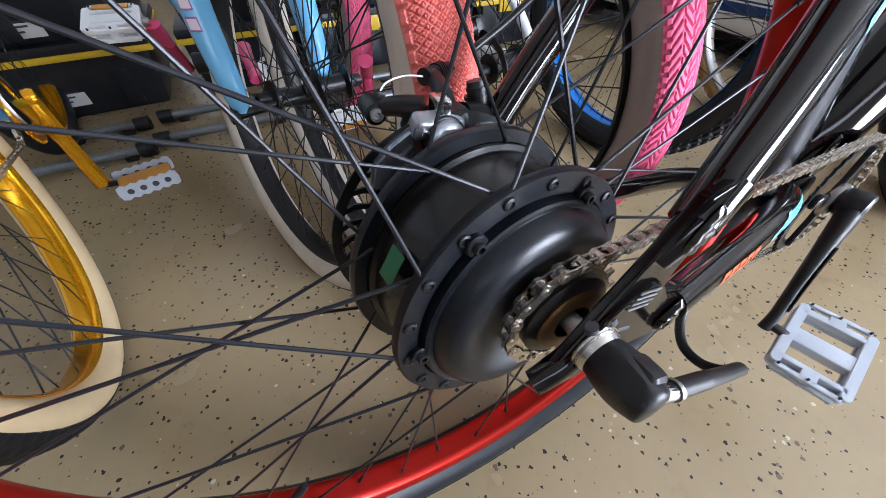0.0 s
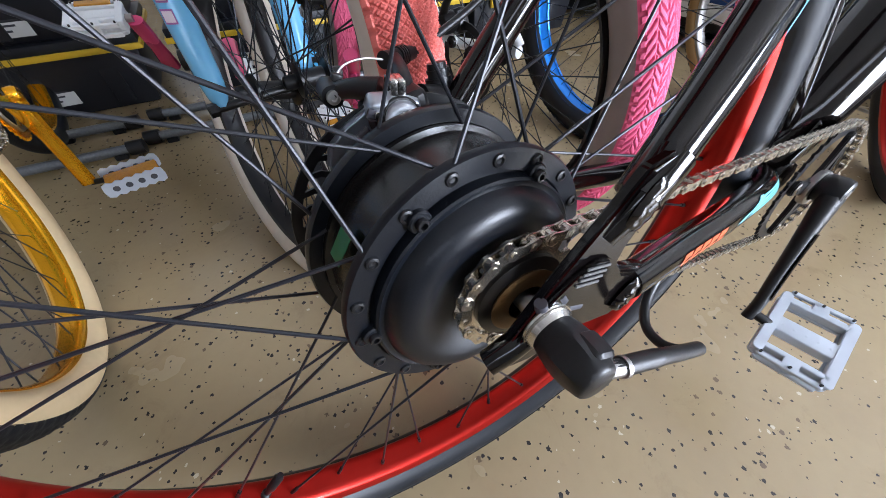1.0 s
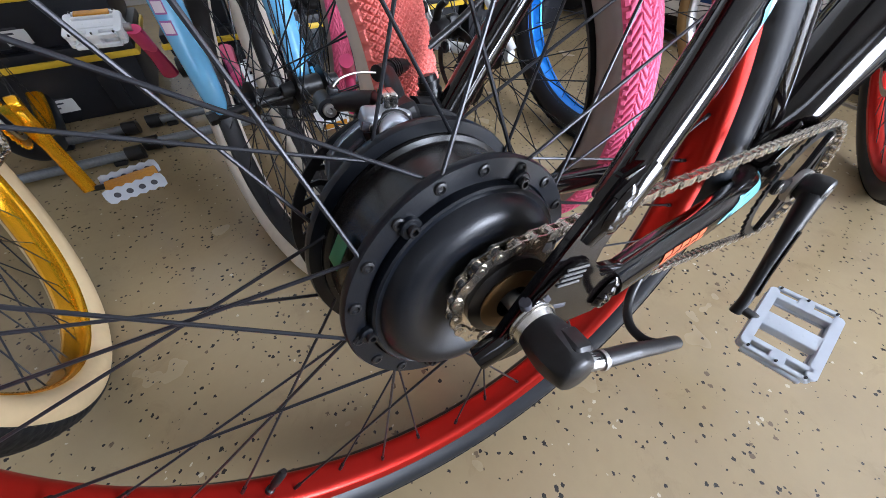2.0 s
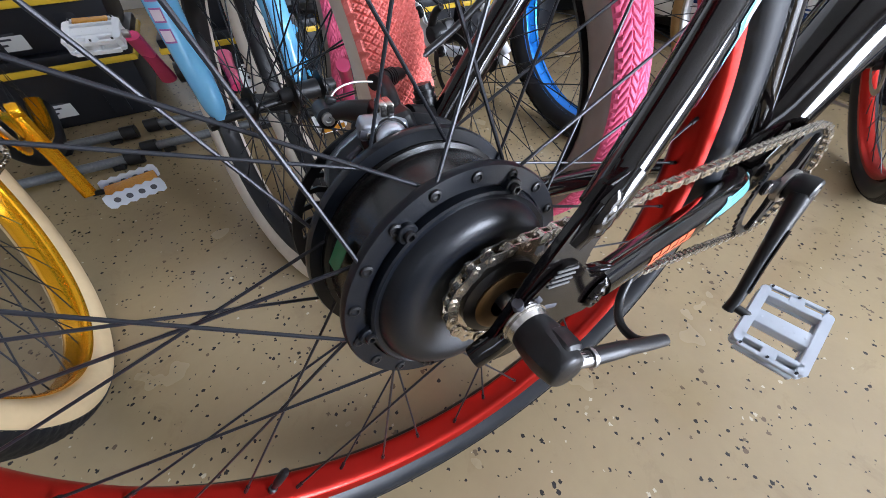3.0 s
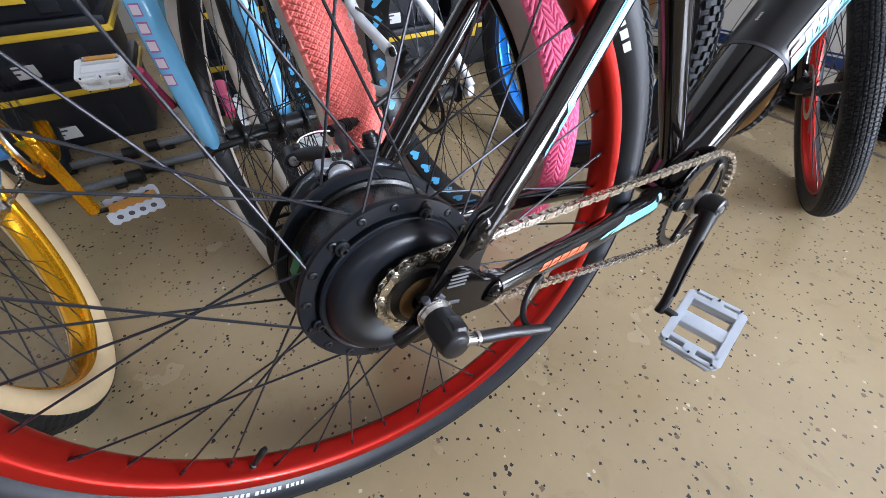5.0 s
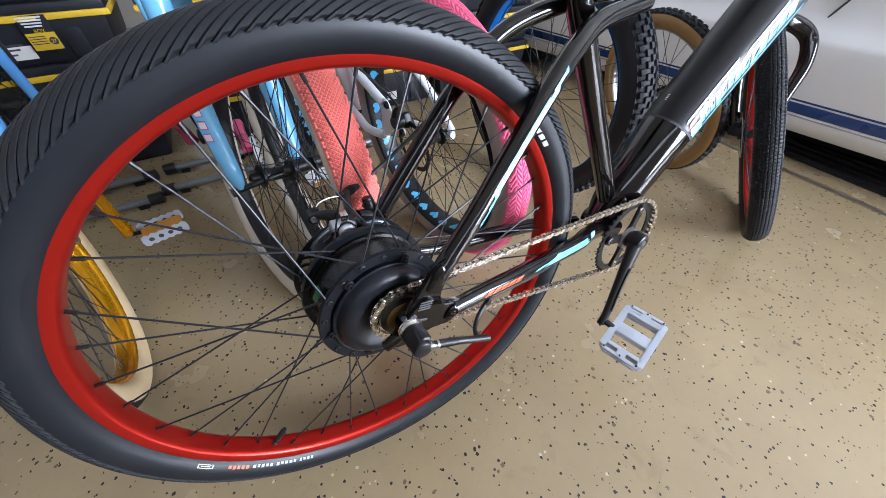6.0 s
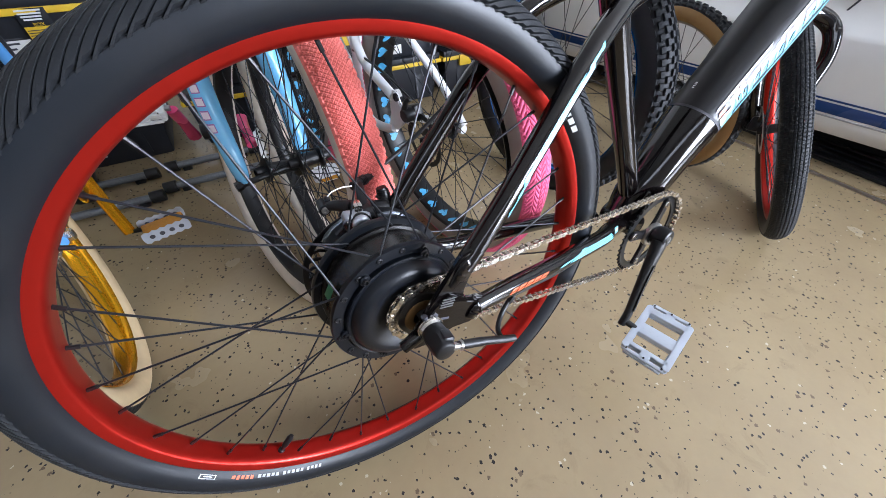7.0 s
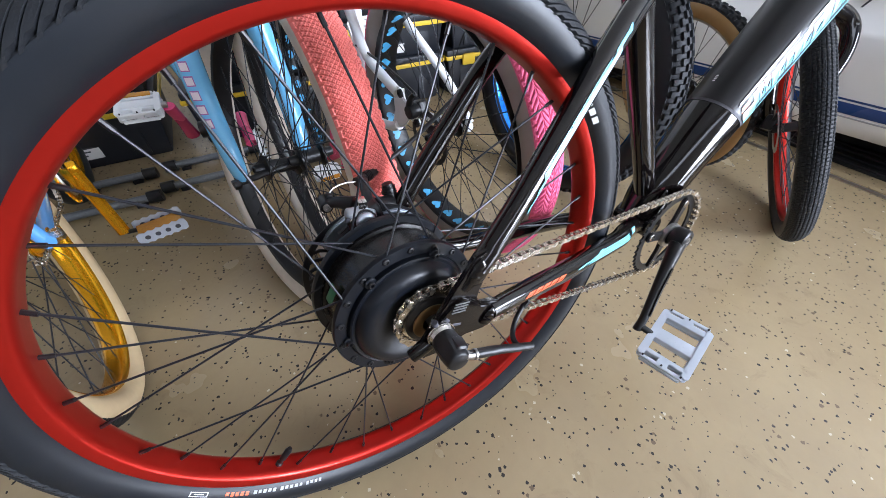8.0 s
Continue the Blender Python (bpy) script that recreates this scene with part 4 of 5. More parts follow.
part("mount", tube("mount", [cb(0.014, 0.062, 0.0920), cb(0.030, 0.066, 0.0870), cb(0.046, 0.070, 0.0770)], [0.010, 0.010, 0.008], 16), BLACK_SATIN, cal)
part("mount_post", tube("mount_post", [cb(0.0335, 0.0770, 0.1090), cb(0.0345, 0.0755, 0.1000), cb(0.0360, 0.0730, 0.0860)], [0.0066, 0.0078, 0.0092], 18), BLACK_SATIN, cal, "ribbed black cable post")
for z, r in ((0.1040, 0.0082), (0.0985, 0.0094)):
    part("post_rib", tube("post_rib", [cb(0.0342, 0.0762, z + 0.0012), cb(0.0344, 0.0758, z - 0.0012)], r, 18), BLACK_SATIN, cal)
part("mount_bolt", lathe("mount_bolt", [(0.0, -0.0015), (0.0024, -0.0015), (0.0028, -0.0035), (0.0058, -0.0035), (0.0066, -0.0022), (0.0066, 0.003)], 14), CHROME, cal, "bright mounting bolt", m=facing(0.0440, 0.0640, 0.0815, 20))
part("cable_bracket", tube("cable_bracket", [cb(0.002, 0.058, 0.0970), cb(0.006, 0.072, 0.1060), cb(0.011, 0.098, 0.1095)], [0.0078, 0.0060, 0.0058], 16), BLACK_SATIN, cal, "black cable guide bracket")
part("brake_wire", tube("brake_wire", [(-0.0340, 0.0870, 0.1090), (-0.0260, 0.0900, 0.1140), (-0.0120, 0.0930, 0.1150), (0.0040, 0.0957, 0.1115)], 0.0008, 8), STEEL, ebike, "bare steel brake cable")
part("cable_housing", tube("cable_housing", [(0.0360, 0.1195, 0.1080), (0.0640, 0.1290, 0.1170), (0.1040, 0.1320, 0.1370), (0.1750, 0.1200, 0.1930), (0.2500, 0.0990, 0.2720)], 0.0031, 10), BLACK_RUBBER, ebike, "black brake cable housing")
ce = part("cable_end", tube("cable_end", [(0.0020, 0.0942, 0.1118), (0.0380, 0.1212, 0.1076)], [0.0058, 0.0050], 16), BLACK_SATIN, ebike, "knurled barrel adjuster")
for k in range(4):
    f = 0.36 + 0.06 * k
    part("adjuster_ring", tube("adjuster_ring", [(0.0020 + 0.036 * f, 0.0942 + 0.027 * f, 0.1118 - 0.0042 * f), (0.0020 + 0.036 * (f + 0.035), 0.0942 + 0.027 * (f + 0.035), 0.1118 - 0.0042 * (f + 0.035))], 0.0068, 16), BLACK_SATIN, ce)
part("ferrule", tube("ferrule", [(0.0360, 0.1197, 0.1078), (0.0440, 0.1235, 0.1100)], 0.0042, 14), STEEL, ce, "bright housing ferrule")


def ribs_tread(t, y, p):
    """Small square blocks in rows."""
    if abs(p) > math.radians(62):
        return 0.0
    v = ((y + 1) / 0.0078) % 1.0
    row = int((y + 1) / 0.0078)
    i = int(round(t / (2 * math.pi) * 1150)) % 5
    if row % 3 == 1:
        i = (i + 2) % 5
    return 0.0022 if i and v > 0.22 else 0.0


def front_end(parent):
    """Steered front wheel and fork, under the e-bike."""
    m = BIKE.inverted() @ pose(1.193, 0.078, 0.2820, 0, 0, 31.0) @ pose(0, 0, 0, -25.0, 0, 0) @ Matrix.Scale(0.876, 4)
    fwheel = part("front_wheel", lathe("rim", [(0.2800, -0.010), (0.2845, -0.0162), (0.2920, -0.0182), (0.2880, -0.0140), (0.2855, 0.0), (0.2880, 0.0140), (0.2920, 0.0182), (0.2845, 0.0162), (0.2800, 0.010)], 128, True), RED, parent, "red anodised front rim with black tyre", m=m)
    part("tyre_sidewall", tyre_mesh("tyre_sidewall", 0.3240, 0.031, 0.030, -158, -58, 128, 12), RUBBER_SIDE, fwheel)
    part("tyre_sidewall", tyre_mesh("tyre_sidewall", 0.3240, 0.031, 0.030, 58, 158, 128, 12), RUBBER_SIDE, fwheel)
    part("tyre_tread", tyre_mesh("tyre_tread", 0.3240, 0.031, 0.030, -62, 62, 1150, 41, ribs_tread), RUBBER, fwheel, "black block-pattern tread")
    part("hub", lathe("hub", [(0.006, -0.05), (0.012, -0.048), (0.012, -0.036), (0.026, -0.034), (0.026, -0.030), (0.014, -0.027), (0.014, 0.027), (0.026, 0.030), (0.026, 0.034), (0.012, 0.036), (0.012, 0.05)], 32), BLACK_SATIN, fwheel)
    for i in range(36):
        th = radians(10 * i)
        s = 1 if i % 2 else -1
        ha = th + radians(68 * (1 if i % 4 < 2 else -1))
        k = part("spoke", SPOKE_MESH, None, fwheel)
        k.matrix_local = along((0.023 * math.cos(ha), 0.032 * s, 0.023 * math.sin(ha)), (0.2815 * math.cos(th), 0.002 * s, 0.2815 * math.sin(th)), 0.0011)
    ib = BIKE.inverted()
    # crown, near leg outside the tyre, far leg between tyre and down tube
    leg = [tuple(ib @ Vector(q)) for q in ((1.215, 0.225, 0.540), (1.290, 0.205, 0.527), (1.330, 0.170, 0.508), (1.338, 0.141, 0.480), (1.325, 0.116, 0.428), (1.290, 0.102, 0.370), (1.235, 0.080, 0.290))]
    fork = part("fork", tube("fork", leg, [0.020, 0.020, 0.020, 0.019, 0.017, 0.015, 0.011], 20), BLACK_GLOSS, parent, "gloss black rigid fork")
    leg = [tuple(ib @ Vector(q)) for q in ((1.215, 0.225, 0.540), (1.180, 0.222, 0.500), (1.170, 0.200, 0.420), (1.175, 0.165, 0.340), (1.190, 0.135, 0.272))]
    part("fork_leg", tube("fork_leg", leg, [0.020, 0.019, 0.017, 0.014, 0.011], 18), BLACK_GLOSS, fork)
    fb = part("front_brake", rounded_box("front_brake", 0.05, 0.03, 0.040, 0.008), BLACK_SATIN, parent, "black front brake caliper", m=ib @ pose(1.190, 0.132, 0.272, 0, 20, 20))
    part("brake_bolt", lathe("brake_bolt", [(0.0, -0.004), (0.005, -0.004), (0.006, -0.002), (0.006, 0.003)], 14), STEEL, fb, m=pose(0.008, -0.016, 0.006))
    part("brake_arm", rounded_box("brake_arm", 0.040, 0.010, 0.012, 0.003), BLACK_SATIN, fb, m=pose(-0.030, -0.004, 0.014, 0, 25, 0))
    part("brake_rotor", lathe("brake_rotor", [(0.058, 0.040), (0.074, 0.040), (0.074, 0.042), (0.058, 0.042)], 48, True), STEEL, fwheel)
    return fwheel


fwheel = front_end(ebike)

# ---- the other parked bicycles ----


def spoked_wheel(parent, name, m, R, a, rim_in, rim_mat, side_mat, tread_mat, tread=None, label="", spokes=36, seg=160, nphi=16, split=58, spoke_r=0.001, rim_half=0.016, hub_mat=None, hub_half=0.045, cross=68):
    """A wheel with rim, hub, spokes and a tyre of two sidewalls and a tread, its axle along y."""
    b = a * 0.97
    rc = R - b
    bead = rc - b * 0.93
    w = part(name, lathe("rim", [(rim_in, -rim_half * 0.6), (rim_in + 0.003, -rim_half * 0.95), (bead + 0.004, -rim_half * 1.08), (bead + 0.006, -rim_half * 0.9), (rim_in + 0.006, 0), (bead + 0.006, rim_half * 0.9), (bead + 0.004, rim_half * 1.08),
                                 (rim_in + 0.003, rim_half * 0.95), (rim_in, rim_half * 0.6)], 128, True), rim_mat, parent, label, m=m)
    part("tyre_sidewall", tyre_mesh("tyre_sidewall", rc, a, b, -155, -split, seg, 12), side_mat, w)
    part("tyre_sidewall", tyre_mesh("tyre_sidewall", rc, a, b, split, 155, seg, 12), side_mat, w)
    part("tyre_tread", tyre_mesh("tyre_tread", rc, a, b, -split - 2, split + 2, seg if not tread else tread[0], nphi if not tread else tread[1], tread[2] if tread else None), tread_mat, w)
    part("hub", lathe("hub", [(0.005, -hub_half - 0.012), (0.009, -hub_half - 0.01), (0.011, -hub_half + 0.008), (0.025, -hub_half + 0.01), (0.025, -hub_half + 0.014), (0.014, -hub_half + 0.018), (0.014, hub_half - 0.018), (0.025, hub_half - 0.014),
                              (0.025, hub_half - 0.01), (0.011, hub_half - 0.008), (0.009, hub_half + 0.01), (0.005, hub_half + 0.012)], 28), hub_mat or BLACK_SATIN, w)
    for i in range(spokes):
        th = 2 * math.pi * i / spokes
        s = 1 if i % 2 else -1
        ha = th + radians(cross * (1 if i % 4 < 2 else -1))
        k = part("spoke", SPOKE_MESH, None, w)
        k.matrix_local = along((0.022 * math.cos(ha), (hub_half - 0.012) * s, 0.022 * math.sin(ha)), ((rim_in + 0.001) * math.cos(th), 0.003 * s, (rim_in + 0.001) * math.sin(th)), spoke_r)
    return w


def diamond_tread(count, rows, depth, width):
    """A lattice of pointed knobs between crossing grooves, with a row of larger knobs along each shoulder."""
    def h(t, y, p):
        if abs(p) > math.radians(64):
            return 0.0
        u, v = t / (2 * math.pi) * count, (y / width + 0.5) * rows
        if abs(p) > math.radians(54):
            return depth * 1.2 * max(0.0, min(1.0, (0.40 - abs((u * 0.5) % 1.0 - 0.5)) * 8))
        dp, dq = abs((u + v) % 1.0 - 0.5), abs((u - v) % 1.0 - 0.5)
        k = 0.5 - max(dp, dq)
        return depth * (max(0.0, min(1.0, (k - 0.06) * 8)) - 0.45 * max(0.0, min(1.0, (k - 0.28) * 9)))
    return h


def chevron_tread(count, depth):
    """Nested V-shaped bars in three lanes, and a row of square knobs along each shoulder."""
    def h(t, y, p):
        d = abs(math.degrees(p))
        if d > 61:
            return 0.0
        u = t / (2 * math.pi) * count
        if d > 50:
            return depth * (1.0 if u % 1.0 > 0.38 and d < 59 else 0.0)
        lane = y * 105
        bar = (u + abs(lane % 2 - 1) * 1.5) % 1.0
        if abs(lane % 1.0 - 0.5) > 0.46:
            return depth * 0.25
        return depth * max(0.0, min(1.0, (min(bar, 1 - bar) - 0.10) * 9))
    return h


def knob_tread(count, rows, depth, width):
    def h(t, y, p):
        if abs(p) > math.radians(64):
            return 0.0
        v = (y / width + 0.5) * rows
        u = (t / (2 * math.pi) * count + (0.5 if int(math.floor(v)) % 2 else 0)) % 1.0
        v %= 1.0
        return depth if 0.2 < u < 0.8 and 0.18 < v < 0.82 else 0.0
    return h


def at(x, y, R, yaw, lean=0.0):
    return pose(x, y, R * math.cos(radians(lean)), 0, 0, yaw) @ pose(0, 0, 0, lean, 0, 0)


# blue bicycle with gold rims and cream sidewalls, pointing away
gold_bike = thing("blue_gold_bicycle", pose(-0.485, 0.41, 0), "sky blue bicycle with gold rims, cranks and cream-walled tyres", "bicycle")
G0 = Matrix.Translation((0.485, -0.41, 0))
GW = at(-0.485, 0.41, 0.321, 102.8, 0.6)
spoked_wheel(gold_bike, "rear_wheel", G0 @ GW, 0.321, 0.030, 0.262, GOLD, CREAM, RUBBER, (600, 15, knob_tread(120, 5, 0.0012, 0.05)), "gold rim with cream sidewall tyre", rim_half=0.019, split=50, hub_mat=GOLD)
spr = part("sprocket", gear_disc("sprocket", 18, 0.033, 0.037, -0.002, 0.002, 0.016), STEEL, gold_bike, "steel sprocket", m=G0 @ GW @ Matrix.Translation((0, -0.030, 0)))
part("sprocket_body", lathe("sprocket_body", [(0.006, -0.012), (0.018, -0.012), (0.020, -0.008), (0.020, 0.008)], 24), GOLD, spr)
for y_ in (-0.064, 0.064):
    part("axle_nut", lathe("axle_nut", [(0.0, -0.011), (0.008, -0.011), (0.011, -0.008), (0.011, 0.000), (0.015, 0.001), (0.015, 0.004)], 6), CHROME, gold_bike, "chromed axle nut", m=G0 @ GW @ pose(0, y_, 0, 0 if y_ < 0 else 180))
spoked_wheel(gold_bike, "front_wheel", G0 @ at(-0.66, 1.22, 0.321, 98, 0), 0.321, 0.030, 0.262, GOLD, RUBBER_SIDE, RUBBER, None, "gold front rim", rim_half=0.019)


def gp(x, y, z):
    return (x + 0.485, y - 0.41, z)


BBG = (-0.545, 0.735, 0.285)
for nm, pts, r in (("chain_stay", [gp(-0.425, 0.40, 0.325), gp(-0.475, 0.56, 0.30), gp(-0.525, 0.72, 0.285)], 0.011), ("chain_stay", [gp(-0.545, 0.42, 0.325), gp(-0.565, 0.56, 0.30), gp(-0.565, 0.72, 0.285)], 0.011),
                   ("seat_stay", [gp(-0.425, 0.40, 0.330), gp(-0.52, 0.50, 0.60), gp(-0.585, 0.58, 0.76)], 0.010), ("seat_stay", [gp(-0.545, 0.42, 0.330), gp(-0.60, 0.51, 0.60), gp(-0.61, 0.58, 0.76)], 0.010),
                   ("seat_tube", [gp(*BBG), gp(-0.60, 0.59, 0.80)], 0.018), ("down_tube", [gp(*BBG), gp(-0.64, 1.10, 0.70)], 0.022), ("top_tube", [gp(-0.60, 0.60, 0.74), gp(-0.645, 1.10, 0.78)], 0.018),
                   ("fork", [gp(-0.645, 1.10, 0.80), gp(-0.60, 1.16, 0.62), gp(-0.60, 1.21, 0.33)], 0.014), ("fork_leg", [gp(-0.66, 1.11, 0.66), gp(-0.715, 1.16, 0.62), gp(-0.72, 1.22, 0.33)], 0.014)):
    part(nm, tube(nm, pts, r, 18), BLUE, gold_bike)
part("bottom_bracket", lathe("bottom_bracket", [(0, -0.036), (0.023, -0.036), (0.023, 0.036), (0, 0.036)], 28), BLUE, gold_bike, m=Matrix.Translation(gp(*BBG)) @ pose(0, 0, 0, 0, 0, 102.8))
gr = part("chainring", gear_disc("chainring", 36, 0.066, 0.071, -0.002, 0.002, 0.045), GOLD, gold_bike, "gold chainring", m=Matrix.Translation(gp(-0.492, 0.742, 0.285)) @ pose(0, 0, 0, 0, 0, 102.8))
part("guard_ring", lathe("guard_ring", [(0.046, -0.004), (0.054, -0.005), (0.056, 0.002), (0.046, 0.003)], 40), STEEL, gr)
gc = part("crank_arm", tube("crank_arm", [gp(-0.475, 0.745, 0.290), gp(-0.462, 0.725, 0.215), gp(-0.452, 0.700, 0.122)], [0.020, 0.0135, 0.0145], 8, 6, 0.62), GOLD, gold_bike, "polished gold crank arm")
part("crank_bolt", lathe("crank_bolt", [(0, -0.012), (0.013, -0.012), (0.015, -0.008), (0.015, 0.004)], 20), GOLD, gc, m=Matrix.Translation(gp(-0.468, 0.745, 0.288)) @ pose(0, 0, 0, 0, 0, 102.8))
bike_chain(gold_bike, [tuple(Vector(gp(-0.485, 0.41, 0)) + (pose(0, 0, 0, 0, 0, 102.8) @ Vector((x, -0.030, z + 0.321)))) for x, y, z in chain_path((0, 0), 0.036, (0.335, -0.036), 0.070, 0, 0)], "dark greasy chain")


def cage_pedal(parent, c, yaw, label, body, cagem):
    """A rat-trap pedal: body and two notched side plates with round holes."""
    m = Matrix.Translation(c) @ pose(0, 0, 0, 0, 0, yaw)
    p = part("pedal", rounded_box("pedal", 0.095, 0.046, 0.016, 0.004), body, parent, label, m=m)
    for s in (-1, 1):
        out = [(-0.052, -0.013)] + [(-0.052 + 0.104 * k / 12, -0.013 - (0.004 if k % 2 else 0)) for k in range(1, 12)] + [(0.052, -0.013), (0.054, 0.0), (0.052, 0.013)] + [(0.052 - 0.104 * k / 12, 0.013 + (0.004 if k % 2 else 0)) for k in range(1, 12)] + [(-0.052, 0.013), (-0.054, 0.0)]
        part("cage_plate", plate("cage_plate", out, s * 0.033 - 0.001, s * 0.033 + 0.001, 0), cagem, p, "silver notched cage plate")
        for k in range(4):
            part("cage_hole", lathe("cage_hole", [(0, -0.0014), (0.0058, -0.0014), (0.0062, 0.0), (0.0058, 0.0014), (0, 0.0014)], 14), PRINT, p, m=Matrix.Translation((-0.033 + 0.022 * k, s * 0.033, 0)))
    return p


cage_pedal(gold_bike, gp(-0.375, 0.690, 0.125), 12, "amber pedal with silver cage", AMBER, ALLOY)
part("pedal_axle", tube("pedal_axle", [gp(-0.448, 0.700, 0.124), gp(-0.40, 0.694, 0.125)], 0.006, 10), BLACK_SATIN, gold_bike)

# pale blue bicycle, fork and front wheel towards the camera
WX, WY, WR = -0.058, 0.463, 0.331
cyan_bike = thing("pale_blue_bicycle", pose(WX, WY, 0), "pale blue bicycle with whitewall tyre and pink cranks", "bicycle")


def cp(x, y, z):
    return (x - WX, y - WY, z)


CW = at(0, 0, WR, 106.7, 12.3)
spoked_wheel(cyan_bike, "front_wheel", CW, WR, 0.030, 0.270, BLACK_SATIN, OFFWHITE, RUBBER, (500, 15, knob_tread(100, 5, 0.0012, 0.05)), "black rim with off-white sidewall tyre", rim_half=0.018, split=52)
ax_l, ax_r = Vector((-0.076, -0.036, 0.328)), Vector((0.052, -0.002, 0.328))
for nm, axp, mid, top in (("fork", ax_l, (-0.140, 0.495, 0.475), (-0.133, 0.544, 0.652)), ("fork_leg", ax_r, (-0.007, 0.519, 0.475), (-0.026, 0.560, 0.652))):
    f = part(nm, tube(nm, [tuple(axp), (axp.x * 0.9 + cp(*mid)[0] * 0.1, axp.y * 0.8 + cp(*mid)[1] * 0.2, axp.z + 0.028), cp(*mid), cp(*top)], [0.007, 0.0155, 0.0205, 0.0215], 20), CYAN, cyan_bike, "pale blue fork leg with purple lettering blocks")
part("fork_crown", tube("fork_crown", [cp(-0.133, 0.544, 0.652), cp(-0.08, 0.565, 0.70), cp(-0.026, 0.560, 0.652)], 0.019, 16), CYAN, cyan_bike)
part("axle", tube("axle", [tuple(ax_l + (ax_l - ax_r) * 0.14), tuple(ax_r - (ax_l - ax_r) * 0.14)], 0.006, 10), BLACK_SATIN, cyan_bike)
for s_, p_ in ((1, ax_l), (-1, ax_r)):
    part("axle_nut", tube("axle_nut", [tuple(p_ + (ax_l - ax_r) * 0.05 * s_), tuple(p_ + (ax_l - ax_r) * 0.14 * s_)], 0.0095, 6), BLACK_SATIN, cyan_bike)
BBC = (-0.168, 0.88, 0.26)
for nm, pts, r in (("head_tube", [cp(-0.08, 0.565, 0.69), cp(-0.09, 0.60, 0.80)], 0.02), ("down_tube", [cp(-0.085, 0.59, 0.74), cp(-0.13, 0.76, 0.46), cp(*BBC)], 0.02), ("top_tube", [cp(-0.09, 0.595, 0.78), cp(-0.22, 1.10, 0.66)], 0.017), ("seat_tube", [cp(*BBC), cp(-0.22, 1.08, 0.70)], 0.016),
                   ("chain_stay", [cp(*BBC), cp(-0.20, 1.05, 0.30), cp(-0.26, 1.32, 0.34)], 0.011)):
    part(nm, tube(nm, pts, r, 16), CYAN, cyan_bike)
part("bottom_bracket", tube("bottom_bracket", [cp(-0.215, 0.885, 0.26), cp(-0.120, 0.875, 0.26)], 0.022, 20), BLACK_SATIN, cyan_bike)
part("crank_arm", tube("crank_arm", [cp(-0.238, 0.885, 0.252), cp(-0.240, 0.845, 0.305), cp(-0.245, 0.800, 0.362)], [0.018, 0.0135, 0.015], 10, 6, 0.7), PINK_METAL, cyan_bike, "glossy pink crank arm")
part("crank_arm", tube("crank_arm", [cp(-0.108, 0.870, 0.285), cp(-0.106, 0.820, 0.272), cp(-0.102, 0.752, 0.252)], [0.018, 0.0135, 0.015], 10, 6, 0.7), PINK_METAL, cyan_bike, "glossy pink crank arm")
pp = pedal(cyan_bike, "pedal", cp(-0.300, 0.805, 0.368), (-1, 0.06, 0.02), (0.03, 0.96, 0.28), WHITE, 0.090, 0.080, 0.024, "white platform pedal with amber reflector")
part("reflector", rounded_box("reflector", 0.055, 0.004, 0.014, 0.001), AMBER, pp, "amber pedal reflector", m=pose(0, -0.030, 0.0125, 90, 0, 0))
pedal(cyan_bike, "pedal", cp(-0.048, 0.745, 0.252), (1, -0.05, 0), (0.05, 0.30, 0.95), WHITE, 0.085, 0.085, 0.022, "white platform pedal")
part("pedal_axle", tube("pedal_axle", [cp(-0.245, 0.800, 0.366), cp(-0.28, 0.802, 0.367)], 0.007, 10), STEEL, cyan_bike)

# coral tyre wheel of the next bicycle
coral_bike = thing("coral_tyre_bicycle", pose(0.0, 0.440, 0), "bicycle with fat coral-pink knobbly tyre and pale sidewalls", "bicycle")
CO = at(0, 0, 0.340, 97.2, 1.1)
spoked_wheel(coral_bike, "front_wheel", CO, 0.340, 0.033, 0.272, BLACK_SATIN, OFFWHITE, CORAL, (2480, 75, diamond_tread(310, 9, 0.0020, 0.058)), "wheel with coral knobbly tread and pale sidewalls", split=66, hub_half=0.034)

# white bicycle with pink tyre and patterned rim
white_bike = thing("white_pink_bicycle", pose(0.311, 0.433, 0), "white bicycle with pink tyre, pale sidewalls and blue-patterned black rim", "bicycle")
PW = at(0, 0, 0.325, 98.5, -4.1)
pw = spoked_wheel(white_bike, "rear_wheel", PW, 0.325, 0.036, 0.252, BLACK_SATIN, GREYWALL, PINK, (1980, 61, chevron_tread(165, 0.0020)), "black rim with cyan heart shapes and pink chevron tread", rim_half=0.030, split=62)
HEART = mat("cyan_heart_print", (0.08, 0.42, 0.72), 0.4, vary=0.08)


def heart_mesh():
    out = []
    for k in range(20):
        a = 2 * math.pi * k / 20
        x = 16 * math.sin(a) ** 3
        z = 13 * math.cos(a) - 5 * math.cos(2 * a) - 2 * math.cos(3 * a) - math.cos(4 * a)
        out.append((x * 0.00095, z * 0.00095))
    bm = plate("heart", out, -0.0004, 0.0004, 0)
    me = bpy.data.meshes.new("heart")
    bm.to_mesh(me)
    bm.free()
    me.materials.append(HEART)
    return me


HEART_MESH = heart_mesh()
for k in range(32):
    a = 2 * math.pi * k / 32
    rad = Vector((math.cos(a), 0, math.sin(a)))
    tan = Vector((-math.sin(a), 0, math.cos(a)))
    ax = Vector((0, 1, 0))
    m = Matrix((tan, -rad, ax)).transposed().to_4x4()
    h = part("heart", HEART_MESH, None, pw)
    h.matrix_local = Matrix.Translation(rad * 0.2515 + ax * (0.010 if k % 2 else 0.006)) @ m


